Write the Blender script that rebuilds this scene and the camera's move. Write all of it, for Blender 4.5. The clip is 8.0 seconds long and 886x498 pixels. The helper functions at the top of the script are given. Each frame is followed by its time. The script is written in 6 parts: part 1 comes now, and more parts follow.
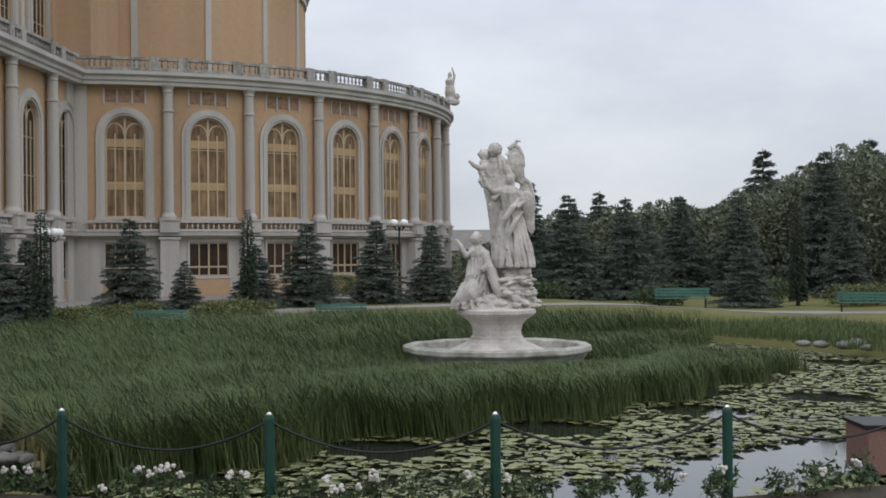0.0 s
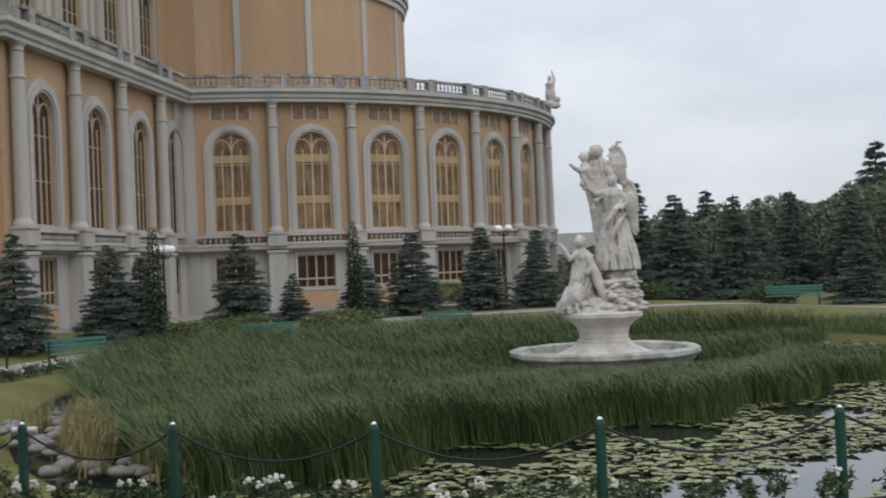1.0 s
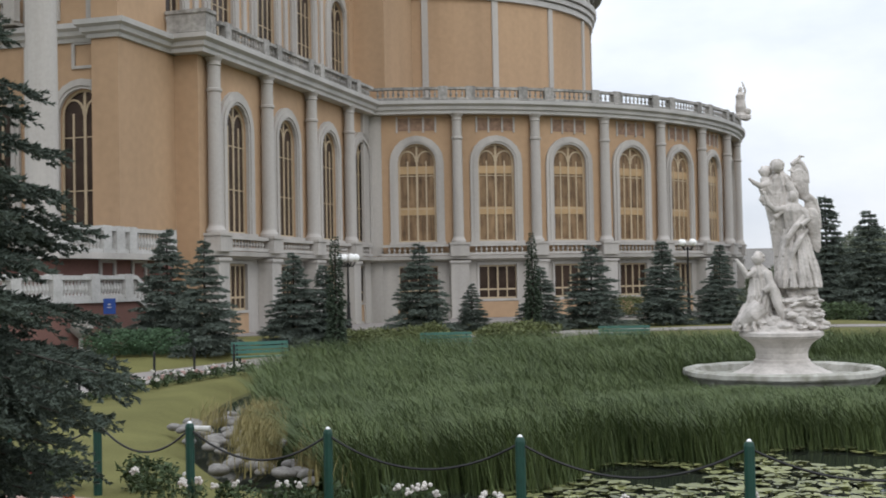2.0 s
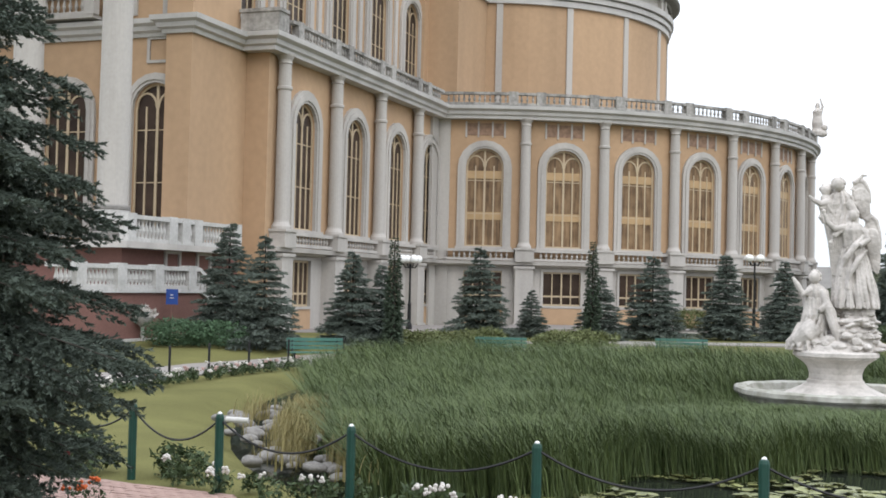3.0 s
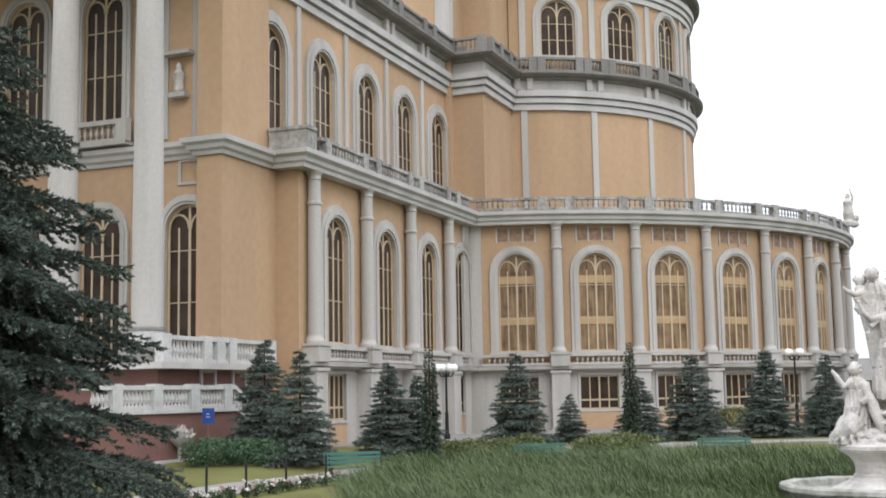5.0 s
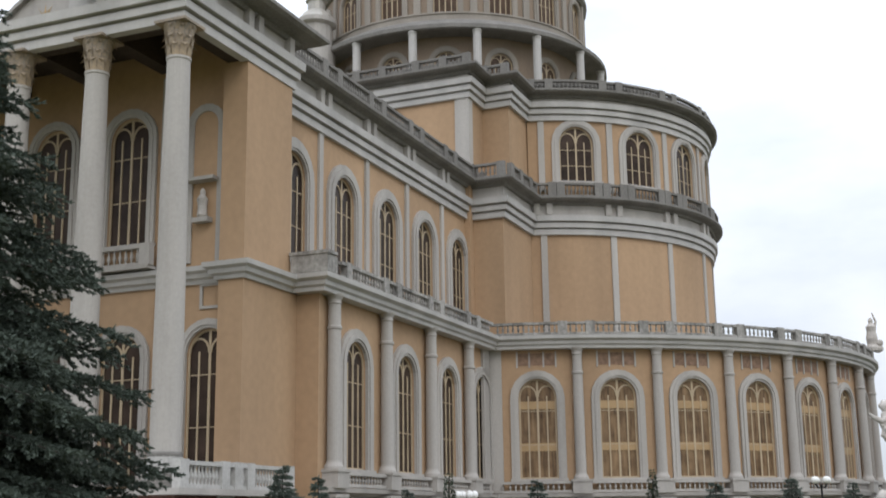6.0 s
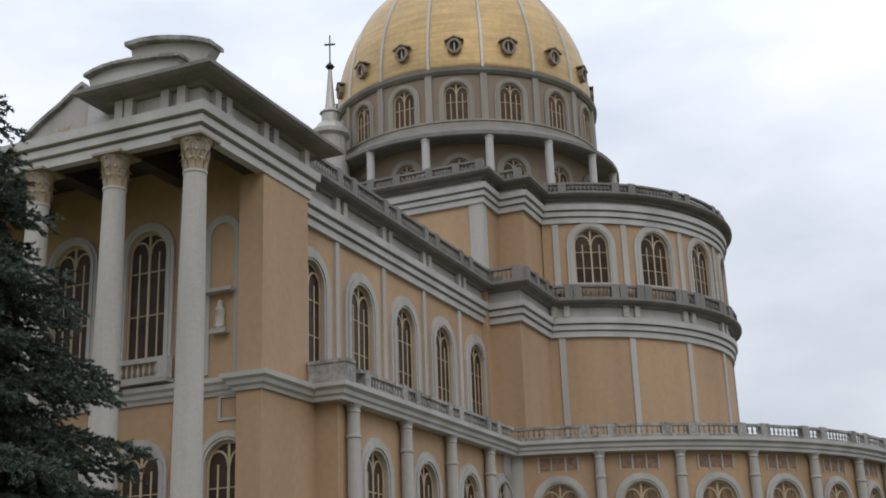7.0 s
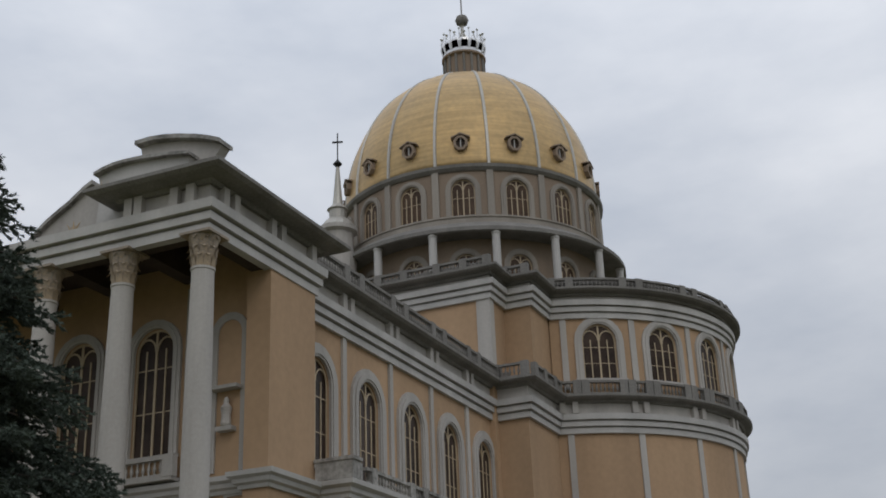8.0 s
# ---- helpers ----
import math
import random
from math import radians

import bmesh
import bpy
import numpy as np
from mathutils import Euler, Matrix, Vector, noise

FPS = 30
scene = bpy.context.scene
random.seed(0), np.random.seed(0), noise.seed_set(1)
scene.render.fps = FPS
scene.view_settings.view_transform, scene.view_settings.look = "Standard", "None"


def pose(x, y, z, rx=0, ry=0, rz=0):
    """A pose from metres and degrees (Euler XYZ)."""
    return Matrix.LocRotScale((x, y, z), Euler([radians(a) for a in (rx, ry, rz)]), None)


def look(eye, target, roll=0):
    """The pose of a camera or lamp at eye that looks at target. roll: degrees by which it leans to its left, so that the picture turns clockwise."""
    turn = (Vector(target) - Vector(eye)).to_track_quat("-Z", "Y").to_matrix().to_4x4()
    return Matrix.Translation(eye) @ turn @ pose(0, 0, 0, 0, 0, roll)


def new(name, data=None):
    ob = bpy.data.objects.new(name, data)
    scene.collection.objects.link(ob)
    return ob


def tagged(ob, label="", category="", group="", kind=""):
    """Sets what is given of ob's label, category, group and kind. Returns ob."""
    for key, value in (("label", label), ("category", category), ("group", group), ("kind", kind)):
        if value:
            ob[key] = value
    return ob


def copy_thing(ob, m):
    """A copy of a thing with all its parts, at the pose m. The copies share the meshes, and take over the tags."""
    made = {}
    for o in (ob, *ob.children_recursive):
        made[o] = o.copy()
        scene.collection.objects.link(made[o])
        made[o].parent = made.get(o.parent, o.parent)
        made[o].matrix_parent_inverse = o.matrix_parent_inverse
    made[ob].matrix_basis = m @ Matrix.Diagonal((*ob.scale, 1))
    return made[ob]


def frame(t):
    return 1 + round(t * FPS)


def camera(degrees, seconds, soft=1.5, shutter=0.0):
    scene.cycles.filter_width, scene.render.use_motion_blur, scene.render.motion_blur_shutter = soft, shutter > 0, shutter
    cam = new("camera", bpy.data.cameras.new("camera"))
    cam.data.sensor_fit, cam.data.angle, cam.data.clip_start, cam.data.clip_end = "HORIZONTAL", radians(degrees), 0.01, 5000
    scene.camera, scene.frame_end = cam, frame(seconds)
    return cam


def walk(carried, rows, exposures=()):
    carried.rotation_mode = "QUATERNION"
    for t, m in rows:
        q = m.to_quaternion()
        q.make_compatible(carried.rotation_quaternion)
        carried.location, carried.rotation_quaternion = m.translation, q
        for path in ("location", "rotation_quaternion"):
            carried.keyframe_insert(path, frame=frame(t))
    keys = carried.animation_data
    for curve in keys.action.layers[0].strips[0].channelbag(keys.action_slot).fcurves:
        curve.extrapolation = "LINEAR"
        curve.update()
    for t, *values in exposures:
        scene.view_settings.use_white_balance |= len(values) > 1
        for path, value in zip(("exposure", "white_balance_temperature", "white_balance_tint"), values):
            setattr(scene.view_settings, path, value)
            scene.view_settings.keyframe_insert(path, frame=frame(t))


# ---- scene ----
# ---------------------------------------------------------------- camera
cam = camera(40.07, 8.0, soft=1.7, shutter=0.3)
EYE = 2.65
ROWS = [  # seconds, x, y, z over the eye's height, yaw to the left, pitch, lean
    (0.0, -1.06, 0.40, -0.03, -18.193, 0.341, -0.516),
    (0.5, -1.08, 0.39, -0.02, -16.807, 0.385, -1.067),
    (1.0, -0.975, 0.39, -0.02, -13.189, 0.732, -2.344),
    (1.5, -0.802, 0.35, -0.02, -8.591, 1.237, -1.467),
    (2.0, -0.593, 0.20, 0.0, -4.341, 1.52, -1.109),
    (3.5, 0.0, 0.0, 0.0, 0.0, 1.88, 1.365),
    (4.0, 0.0, 0.0, 0.0, 0.568, 2.849, -0.592),
    (4.5, 0.0, 0.0, 0.0, 0.682, 4.619, -1.089),
    (5.8, -0.01, 0.0, 0.01, 1.388, 11.279, -0.773),
    (6.0, -0.01, 0.0, 0.01, 1.626, 12.635, -0.799),
    (6.5, -0.01, 0.0, 0.0, 1.915, 15.46, -1.508),
    (7.0, 0.0, 0.0, 0.0, 2.32, 17.631, -2.087),
    (7.5, 0.0, 0.0, 0.0, 2.286, 20.115, -2.354),
    (8.0, 0.0, 0.0, 0.0, 2.499, 22.148, -2.264),
]


def aim(x, y, z, yaw, pitch, lean):
    e = Vector((x, y, EYE + z))
    a, p = radians(yaw), radians(pitch)
    return look(e, e + Vector((-math.sin(a) * math.cos(p), math.cos(a) * math.cos(p), math.sin(p))), lean)


walk(cam, [(r[0], aim(*r[1:])) for r in ROWS],
     [(0.0, -0.25), (1.2, -0.2), (2.0, 0.12), (3.4, 0.68), (4.5, 0.74), (5.8, 0.18), (6.6, -0.2), (7.2, -0.47), (8.0, -0.88)])

# ---------------------------------------------------------------- sky and sun
world = bpy.data.worlds.new("overcast")
scene.world = world
world.use_nodes = True
wn, wl = world.node_tree.nodes, world.node_tree.links
wn.clear()
w_out, w_bg = wn.new("ShaderNodeOutputWorld"), wn.new("ShaderNodeBackground")
sky = wn.new("ShaderNodeTexSky")
sky.sky_type, sky.sun_disc = "NISHITA", False
sky.sun_elevation, sky.sun_rotation = radians(48), radians(200)
w_tc, w_map, w_noise = wn.new("ShaderNodeTexCoord"), wn.new("ShaderNodeMapping"), wn.new("ShaderNodeTexNoise")
w_map.inputs["Scale"].default_value = (1.3, 1.3, 3.2)
w_noise.inputs["Scale"].default_value, w_noise.inputs["Detail"].default_value, w_noise.inputs["Roughness"].default_value = 2.2, 6, 0.55
w_ramp = wn.new("ShaderNodeValToRGB")
w_ramp.color_ramp.elements[0].position, w_ramp.color_ramp.elements[0].color = 0.3, (0.58, 0.63, 0.72, 1)
w_ramp.color_ramp.elements[1].position, w_ramp.color_ramp.elements[1].color = 0.66, (0.86, 0.89, 0.95, 1)
w_scale, w_mix = wn.new("ShaderNodeMix"), wn.new("ShaderNodeMix")
w_scale.data_type, w_scale.blend_type = "RGBA", "MULTIPLY"
w_scale.inputs[0].default_value, w_scale.inputs[7].default_value = 1.0, (0.1, 0.1, 0.1, 1)
w_mix.data_type = "RGBA"
w_mix.inputs[0].default_value = 0.93
wl.new(w_tc.outputs["Generated"], w_map.inputs[0]); wl.new(w_map.outputs[0], w_noise.inputs["Vector"])
wl.new(w_noise.outputs["Fac"], w_ramp.inputs[0])
wl.new(sky.outputs[0], w_scale.inputs[6])
wl.new(w_scale.outputs[2], w_mix.inputs[6]); wl.new(w_ramp.outputs[0], w_mix.inputs[7])
wl.new(w_mix.outputs[2], w_bg.inputs[0])
w_sep, w_grad = wn.new("ShaderNodeSeparateXYZ"), wn.new("ShaderNodeMapRange")
w_grad.inputs[1].default_value, w_grad.inputs[2].default_value, w_grad.inputs[3].default_value, w_grad.inputs[4].default_value = 0.0, 1.0, 0.98, 2.6
wl.new(w_tc.outputs["Generated"], w_sep.inputs[0]); wl.new(w_sep.outputs[2], w_grad.inputs[0]); wl.new(w_grad.outputs[0], w_bg.inputs[1])
wl.new(w_bg.outputs[0], w_out.inputs[0])
sun = new("sun", bpy.data.lights.new("sun", "SUN"))
sun.data.energy, sun.data.angle, sun.data.color = 0.5, radians(25), (1.0, 0.95, 0.88)
sun.matrix_world = look((20, -30, 60), (0, 40, 0))


# ---------------------------------------------------------------- materials
def material(name, colour, rough=0.7, metal=0.0, fine=8.0, coarse=0.6, vary=0.18, bump=0.2, spec=0.3, tint=None, island=0.0, streak=False, grain=1.0):
    m = bpy.data.materials.new(name)
    m.use_nodes = True
    n, l = m.node_tree.nodes, m.node_tree.links
    b = n["Principled BSDF"]
    b.inputs["Roughness"].default_value, b.inputs["Metallic"].default_value = rough, metal
    b.inputs["Specular IOR Level"].default_value = spec
    tc = n.new("ShaderNodeTexCoord")
    a, c = n.new("ShaderNodeTexNoise"), n.new("ShaderNodeTexNoise")
    a.inputs["Scale"].default_value, a.inputs["Detail"].default_value = fine, 5
    c.inputs["Scale"].default_value, c.inputs["Detail"].default_value = coarse, 4
    src = tc.outputs["Object"]
    if streak:
        mp = n.new("ShaderNodeMapping")
        mp.inputs["Scale"].default_value = (1, 1, 0.12)
        l.new(src, mp.inputs[0])
        l.new(mp.outputs[0], c.inputs["Vector"])
    else:
        l.new(src, c.inputs["Vector"])
    l.new(src, a.inputs["Vector"])
    add = n.new("ShaderNodeMath"); add.operation = "MULTIPLY_ADD"; add.inputs[1].default_value = grain
    l.new(a.outputs["Fac"], add.inputs[0]); l.new(c.outputs["Fac"], add.inputs[2])
    ramp = n.new("ShaderNodeMapRange")
    ramp.inputs[1].default_value, ramp.inputs[2].default_value = 0.33 + 0.32 * grain, 0.67 + 0.68 * grain
    l.new(add.outputs[0], ramp.inputs[0])
    last = ramp.outputs[0]
    if island:
        geo = n.new("ShaderNodeNewGeometry")
        mixv = n.new("ShaderNodeMath"); mixv.operation = "MULTIPLY_ADD"
        mixv.inputs[1].default_value = island
        l.new(geo.outputs["Random Per Island"], mixv.inputs[0]); l.new(last, mixv.inputs[2])
        half = n.new("ShaderNodeMath"); half.operation = "DIVIDE"; half.inputs[1].default_value = 1 + island
        l.new(mixv.outputs[0], half.inputs[0]); last = half.outputs[0]
    mix = n.new("ShaderNodeMix"); mix.data_type = "RGBA"
    lo = tint or tuple(v * (1 - vary) for v in colour)
    hi = tuple(min(1, v * (1 + vary)) for v in colour)
    mix.inputs[6].default_value, mix.inputs[7].default_value = (*lo, 1), (*hi, 1)
    l.new(last, mix.inputs[0]); l.new(mix.outputs[2], b.inputs["Base Color"])
    if bump:
        bp = n.new("ShaderNodeBump"); bp.inputs["Strength"].default_value, bp.inputs["Distance"].default_value = bump, 0.02
        l.new(a.outputs["Fac"], bp.inputs["Height"]); l.new(bp.outputs[0], b.inputs["Normal"])
    return m


OCHRE = material("ochre_stucco", (0.42, 0.282, 0.172), 0.85, fine=3, coarse=0.28, vary=0.17, bump=0.05, streak=True, grain=0.35)
STONE = material("grey_stone", (0.41, 0.385, 0.355), 0.75, fine=7, coarse=0.8, vary=0.17, bump=0.05, streak=True, grain=0.3)
DARKSTONE = material("weathered_dark_stone", (0.19, 0.18, 0.165), 0.8, fine=9, coarse=0.7, vary=0.3, bump=0.25, streak=True)
AGED = material("stained_grey_stone", (0.36, 0.345, 0.32), 0.8, fine=5, coarse=1.1, vary=0.25, bump=0.2, tint=(0.12, 0.115, 0.105), streak=True, grain=0.8)
BANDS = material("pale_grey_band", (0.45, 0.435, 0.415), 0.7, fine=7, coarse=0.6, vary=0.15, bump=0.05, streak=True, grain=0.3)
WHITE = material("white_painted_stone", (0.46, 0.45, 0.43), 0.7, fine=9, coarse=1.5, vary=0.16, tint=(0.36, 0.35, 0.33))
REDBROWN = material("red_brown_plaster", (0.175, 0.09, 0.074), 0.85, fine=12, coarse=0.8, vary=0.15)
AMBER = material("amber_window_glass", (0.19, 0.125, 0.07), 0.3, 0.0, fine=1.2, coarse=5.0, vary=0.6, bump=0.0, spec=0.15, tint=(0.06, 0.036, 0.022), streak=True, grain=0.7)
DARKGLASS = material("dark_brown_window_glass", (0.045, 0.03, 0.022), 0.3, 0.0, fine=1.0, coarse=0.5, vary=0.5, bump=0.0, spec=0.12)
AMBERBAND = material("pale_amber_panel", (0.40, 0.27, 0.14), 0.4, fine=2, vary=0.15, bump=0)
GOLDBAR = material("gold_window_bars", (0.44, 0.35, 0.235), 0.5, 0.0, vary=0.12, bump=0.0)
GOLD = material("gilded_dome_sheet", (0.5, 0.335, 0.15), 0.45, 0.35, fine=2.5, coarse=0.25, vary=0.14, bump=0.1, tint=(0.4, 0.285, 0.14))
gn, gl = GOLD.node_tree.nodes, GOLD.node_tree.links
g_tc, g_wave = gn.new("ShaderNodeTexCoord"), gn.new("ShaderNodeTexNoise")
g_map = gn.new("ShaderNodeMapping")
g_map.inputs["Scale"].default_value = (0.12, 0.12, 1.6)
g_wave.inputs["Scale"].default_value, g_wave.inputs["Detail"].default_value = 2.0, 5
g_range, g_mul = gn.new("ShaderNodeMapRange"), gn.new("ShaderNodeMix")
g_range.inputs[1].default_value, g_range.inputs[2].default_value, g_range.inputs[3].default_value, g_range.inputs[4].default_value = 0.35, 0.65, 0.86, 1.08
g_mul.data_type, g_mul.blend_type = "RGBA", "MULTIPLY"
g_mul.inputs[0].default_value = 1.0
g_old = gn["Principled BSDF"].inputs["Base Color"].links[0].from_socket
gl.new(g_tc.outputs["Object"], g_map.inputs[0]); gl.new(g_map.outputs[0], g_wave.inputs["Vector"])
gl.new(g_wave.outputs["Fac"], g_range.inputs[0])
gl.new(g_old, g_mul.inputs[6]); gl.new(g_range.outputs[0], g_mul.inputs[7])
gl.new(g_mul.outputs[2], gn["Principled BSDF"].inputs["Base Color"])
LEAD = material("silver_rib", (0.42, 0.40, 0.36), 0.45, 0.4)
SILVER = material("silver_crown", (0.7, 0.7, 0.7), 0.3, 0.9)
GRASS = material("mown_lawn", (0.12, 0.116, 0.043), 0.95, fine=30, coarse=0.5, vary=0.3, bump=0.5, spec=0.1)
SOIL = material("dark_bed_soil", (0.055, 0.045, 0.035), 0.95, fine=20, coarse=2, vary=0.4, bump=0.6, spec=0.1)
PATH = material("grey_paving", (0.225, 0.205, 0.19), 0.9, fine=16, coarse=0.7, vary=0.2)
SPRUCE = material("blue_green_spruce_needles", (0.076, 0.095, 0.077), 0.8, fine=6, coarse=1.2, vary=0.35, bump=0, spec=0.15, island=0.8)
# lighter copy of the spruce needles: haze on the farther trees, in the colour
SPRUCEFAR = material("grey_green_hazed_far_spruce", (0.118, 0.142, 0.118), 0.8, fine=6, coarse=1.2, vary=0.35, bump=0, spec=0.15, island=0.8)
BARK = material("spruce_bark", (0.045, 0.037, 0.031), 0.9, fine=12, bump=0.5)
REED = material("green_reed_blades", (0.087, 0.113, 0.039), 0.6, fine=5, coarse=0.35, vary=0.3, bump=0, spec=0.25, tint=(0.024, 0.042, 0.013), island=1.4)
MARBLE = material("weathered_white_marble", (0.52, 0.485, 0.45), 0.7, fine=9, coarse=1.8, vary=0.15, bump=0.25, tint=(0.33, 0.305, 0.275), grain=0.4)
BASIN = material("mossy_basin_stone", (0.33, 0.32, 0.29), 0.8, fine=4, coarse=1.0, vary=0.35, bump=0.4, tint=(0.15, 0.15, 0.11), grain=0.6)
GREENPAINT = material("dark_green_paint", (0.012, 0.05, 0.036), 0.45, vary=0.25, bump=0.1)
BENCHPAINT = material("green_bench_paint", (0.06, 0.15, 0.12), 0.5, vary=0.2)
PADS = material("lily_pads", (0.175, 0.18, 0.068), 0.4, fine=3, coarse=0.4, vary=0.35, bump=0, spec=0.4, tint=(0.06, 0.07, 0.03), island=1.0)
ROCK = material("pale_round_rocks", (0.19, 0.18, 0.165), 0.85, fine=6, coarse=1.5, vary=0.3, bump=0.5)
PETAL = material("white_petals", (0.52, 0.49, 0.45), 0.7, vary=0.08, bump=0)
LEAFDARK = material("dark_shrub_leaves", (0.05, 0.075, 0.03), 0.7, fine=5, vary=0.4, bump=0, island=0.8)
BUSH = material("juniper_leaves", (0.055, 0.10, 0.05), 0.75, fine=5, vary=0.35, bump=0, island=0.8)
HEDGE = material("yellow_green_hedge_leaves", (0.10, 0.115, 0.042), 0.7, fine=5, vary=0.35, bump=0, island=0.8)
# leaf colour lifted well above the near greens to carry distance haze
WOODS = material("hazed_far_woodland_leaves", (0.155, 0.175, 0.12), 0.85, fine=3, coarse=0.3, vary=0.4, bump=0, spec=0.1, island=1.0)
BLACKIRON = material("black_cast_iron", (0.02, 0.02, 0.02), 0.5, 0.3, bump=0.1)
OPAL = material("opal_lamp_glass", (0.82, 0.82, 0.8), 0.3, vary=0.03, bump=0, spec=0.5)
BLUE = material("blue_sign_paint", (0.02, 0.055, 0.22), 0.5, vary=0.08, bump=0)
WATER = material("pond_water", (0.02, 0.024, 0.018), 0.06, 0.0, fine=1.5, coarse=0.4, vary=0.2, bump=0.06, spec=0.9)
DRYREED = material("dry_yellow_sedge", (0.20, 0.17, 0.07), 0.75, fine=5, vary=0.35, bump=0, island=0.9)


# ---------------------------------------------------------------- mesh helpers
def finish(ob, smooth=False):
    if smooth:
        ob.data.polygons.foreach_set("use_smooth", [True] * len(ob.data.polygons))
    return ob


def part(name, bm, mat, parent=None, label="", smooth=False, m=None):
    me = bpy.data.meshes.new(name)
    if name == "wall":
        bmesh.ops.remove_doubles(bm, verts=bm.verts, dist=0.002)
    bmesh.ops.recalc_face_normals(bm, faces=bm.faces)
    bm.to_mesh(me)
    bm.free()
    me.materials.append(mat)
    ob = new(name, me)
    ob.parent = parent
    if m is not None:
        ob.matrix_basis = m
    if label:
        tagged(ob, label)
    return finish(ob, smooth)


def share(ob, m, parent=None):
    o = ob.copy()
    scene.collection.objects.link(o)
    o.parent = parent or ob.parent
    o.matrix_basis = m
    return o


def raw(name, V, F, mat, parent=None, smooth=False):
    """A mesh from arrays of places and of triangles or quads."""
    V, F = np.asarray(V, np.float32), np.asarray(F, np.int32)
    me = bpy.data.meshes.new(name)
    me.vertices.add(len(V)); me.vertices.foreach_set("co", V.ravel())
    k = F.shape[1]
    me.loops.add(F.size); me.loops.foreach_set("vertex_index", F.ravel())
    me.polygons.add(len(F)); me.polygons.foreach_set("loop_start", np.arange(0, F.size, k, dtype=np.int32))
    me.update(calc_edges=True)
    me.validate()
    me.materials.append(mat)
    ob = new(name, me)
    ob.parent = parent
    return finish(ob, smooth)


def empty(name, m, label="", category="", group="", kind=""):
    e = new(name)
    e.empty_display_size = 0.2
    e.matrix_basis = m
    return tagged(e, label, category, group, kind)


def hexa(bm, c):
    """A block from its eight corners, lower four then upper four, in turn."""
    v = [bm.verts.new(p) for p in c]
    for f in ((3, 2, 1, 0), (4, 5, 6, 7), (0, 1, 5, 4), (1, 2, 6, 5), (2, 3, 7, 6), (3, 0, 4, 7)):
        bm.faces.new([v[i] for i in f])


def box(bm, x0, x1, y0, y1, z0, z1):
    hexa(bm, [(x0, y0, z0), (x1, y0, z0), (x1, y1, z0), (x0, y1, z0), (x0, y0, z1), (x1, y0, z1), (x1, y1, z1), (x0, y1, z1)])


def lathe(bm, prof, seg=16, c=(0, 0, 0), a0=0.0, a1=2 * math.pi):
    full = abs(a1 - a0 - 2 * math.pi) < 1e-6
    n = seg if full else seg + 1
    rings = []
    for r, z in prof:
        ring = []
        for i in range(n):
            a = a0 + (a1 - a0) * i / seg
            ring.append(bm.verts.new((c[0] + r * math.sin(a), c[1] - r * math.cos(a), c[2] + z)))
        rings.append(ring)
    for p, q in zip(rings, rings[1:]):
        for i in range(seg):
            j = (i + 1) % n
            bm.faces.new((p[i], p[j], q[j], q[i]))
    if full:
        for ring, flip in ((rings[0], True), (rings[-1], False)):
            bm.faces.new(ring[::-1] if flip else ring)


def tube(bm, pts, r, seg=6):
    pts = [Vector(p) for p in pts]
    rings = []
    for i, p in enumerate(pts):
        d = (pts[min(i + 1, len(pts) - 1)] - pts[max(i - 1, 0)]).normalized()
        s = d.cross((0, 0, 1)) if abs(d.z) < 0.95 else d.cross((1, 0, 0))
        s.normalize()
        t = s.cross(d)
        rr = r[i] if isinstance(r, (list, tuple)) else r
        rings.append([bm.verts.new(p + (s * math.cos(k * 2 * math.pi / seg) + t * math.sin(k * 2 * math.pi / seg)) * rr) for k in range(seg)])
    for p, q in zip(rings, rings[1:]):
        for k in range(seg):
            bm.faces.new((p[k], p[(k + 1) % seg], q[(k + 1) % seg], q[k]))
    bm.faces.new(rings[0][::-1]); bm.faces.new(rings[-1])


def sweep(bm, path, prof):
    """A moulding: the closed outline prof (out, up) along the plan line path; out lies to the right of the way."""
    P = [Vector((p[0], p[1])) for p in path]
    rings = []
    for i, p in enumerate(P):
        d0 = (p - P[i - 1]).normalized() if i else (P[1] - p).normalized()
        d1 = (P[i + 1] - p).normalized() if i < len(P) - 1 else d0
        n0, n1 = Vector((d0.y, -d0.x)), Vector((d1.y, -d1.x))
        n = (n0 + n1)
        n = n / max(0.3, n.dot(n0))
        rings.append([bm.verts.new((p.x + n.x * o, p.y + n.y * o, z)) for o, z in prof])
    k = len(prof)
    for a, b in zip(rings, rings[1:]):
        for j in range(k):
            bm.faces.new((a[j], a[(j + 1) % k], b[(j + 1) % k], b[j]))
    bm.faces.new(rings[0][::-1]); bm.faces.new(rings[-1])


class Flat:
    """A straight wall: s along it, n out of it, z up."""
    def __init__(self, x, y, angle):
        self.o, a = (x, y), radians(angle)
        self.t, self.n = (math.cos(a), math.sin(a)), (math.sin(a), -math.cos(a))

    def at(self, s, n, z):
        return (self.o[0] + s * self.t[0] + n * self.n[0], self.o[1] + s * self.t[1] + n * self.n[1], z)


class Round:
    """A wall bent round a centre: s along the arc from the bearing a0 (degrees)."""
    def __init__(self, c, r, a0):
        self.c, self.r, self.a0 = c, r, radians(a0)

    def at(self, s, n, z):
        a = self.a0 + s / self.r
        return (self.c[0] + (self.r + n) * math.sin(a), self.c[1] - (self.r + n) * math.cos(a), z)


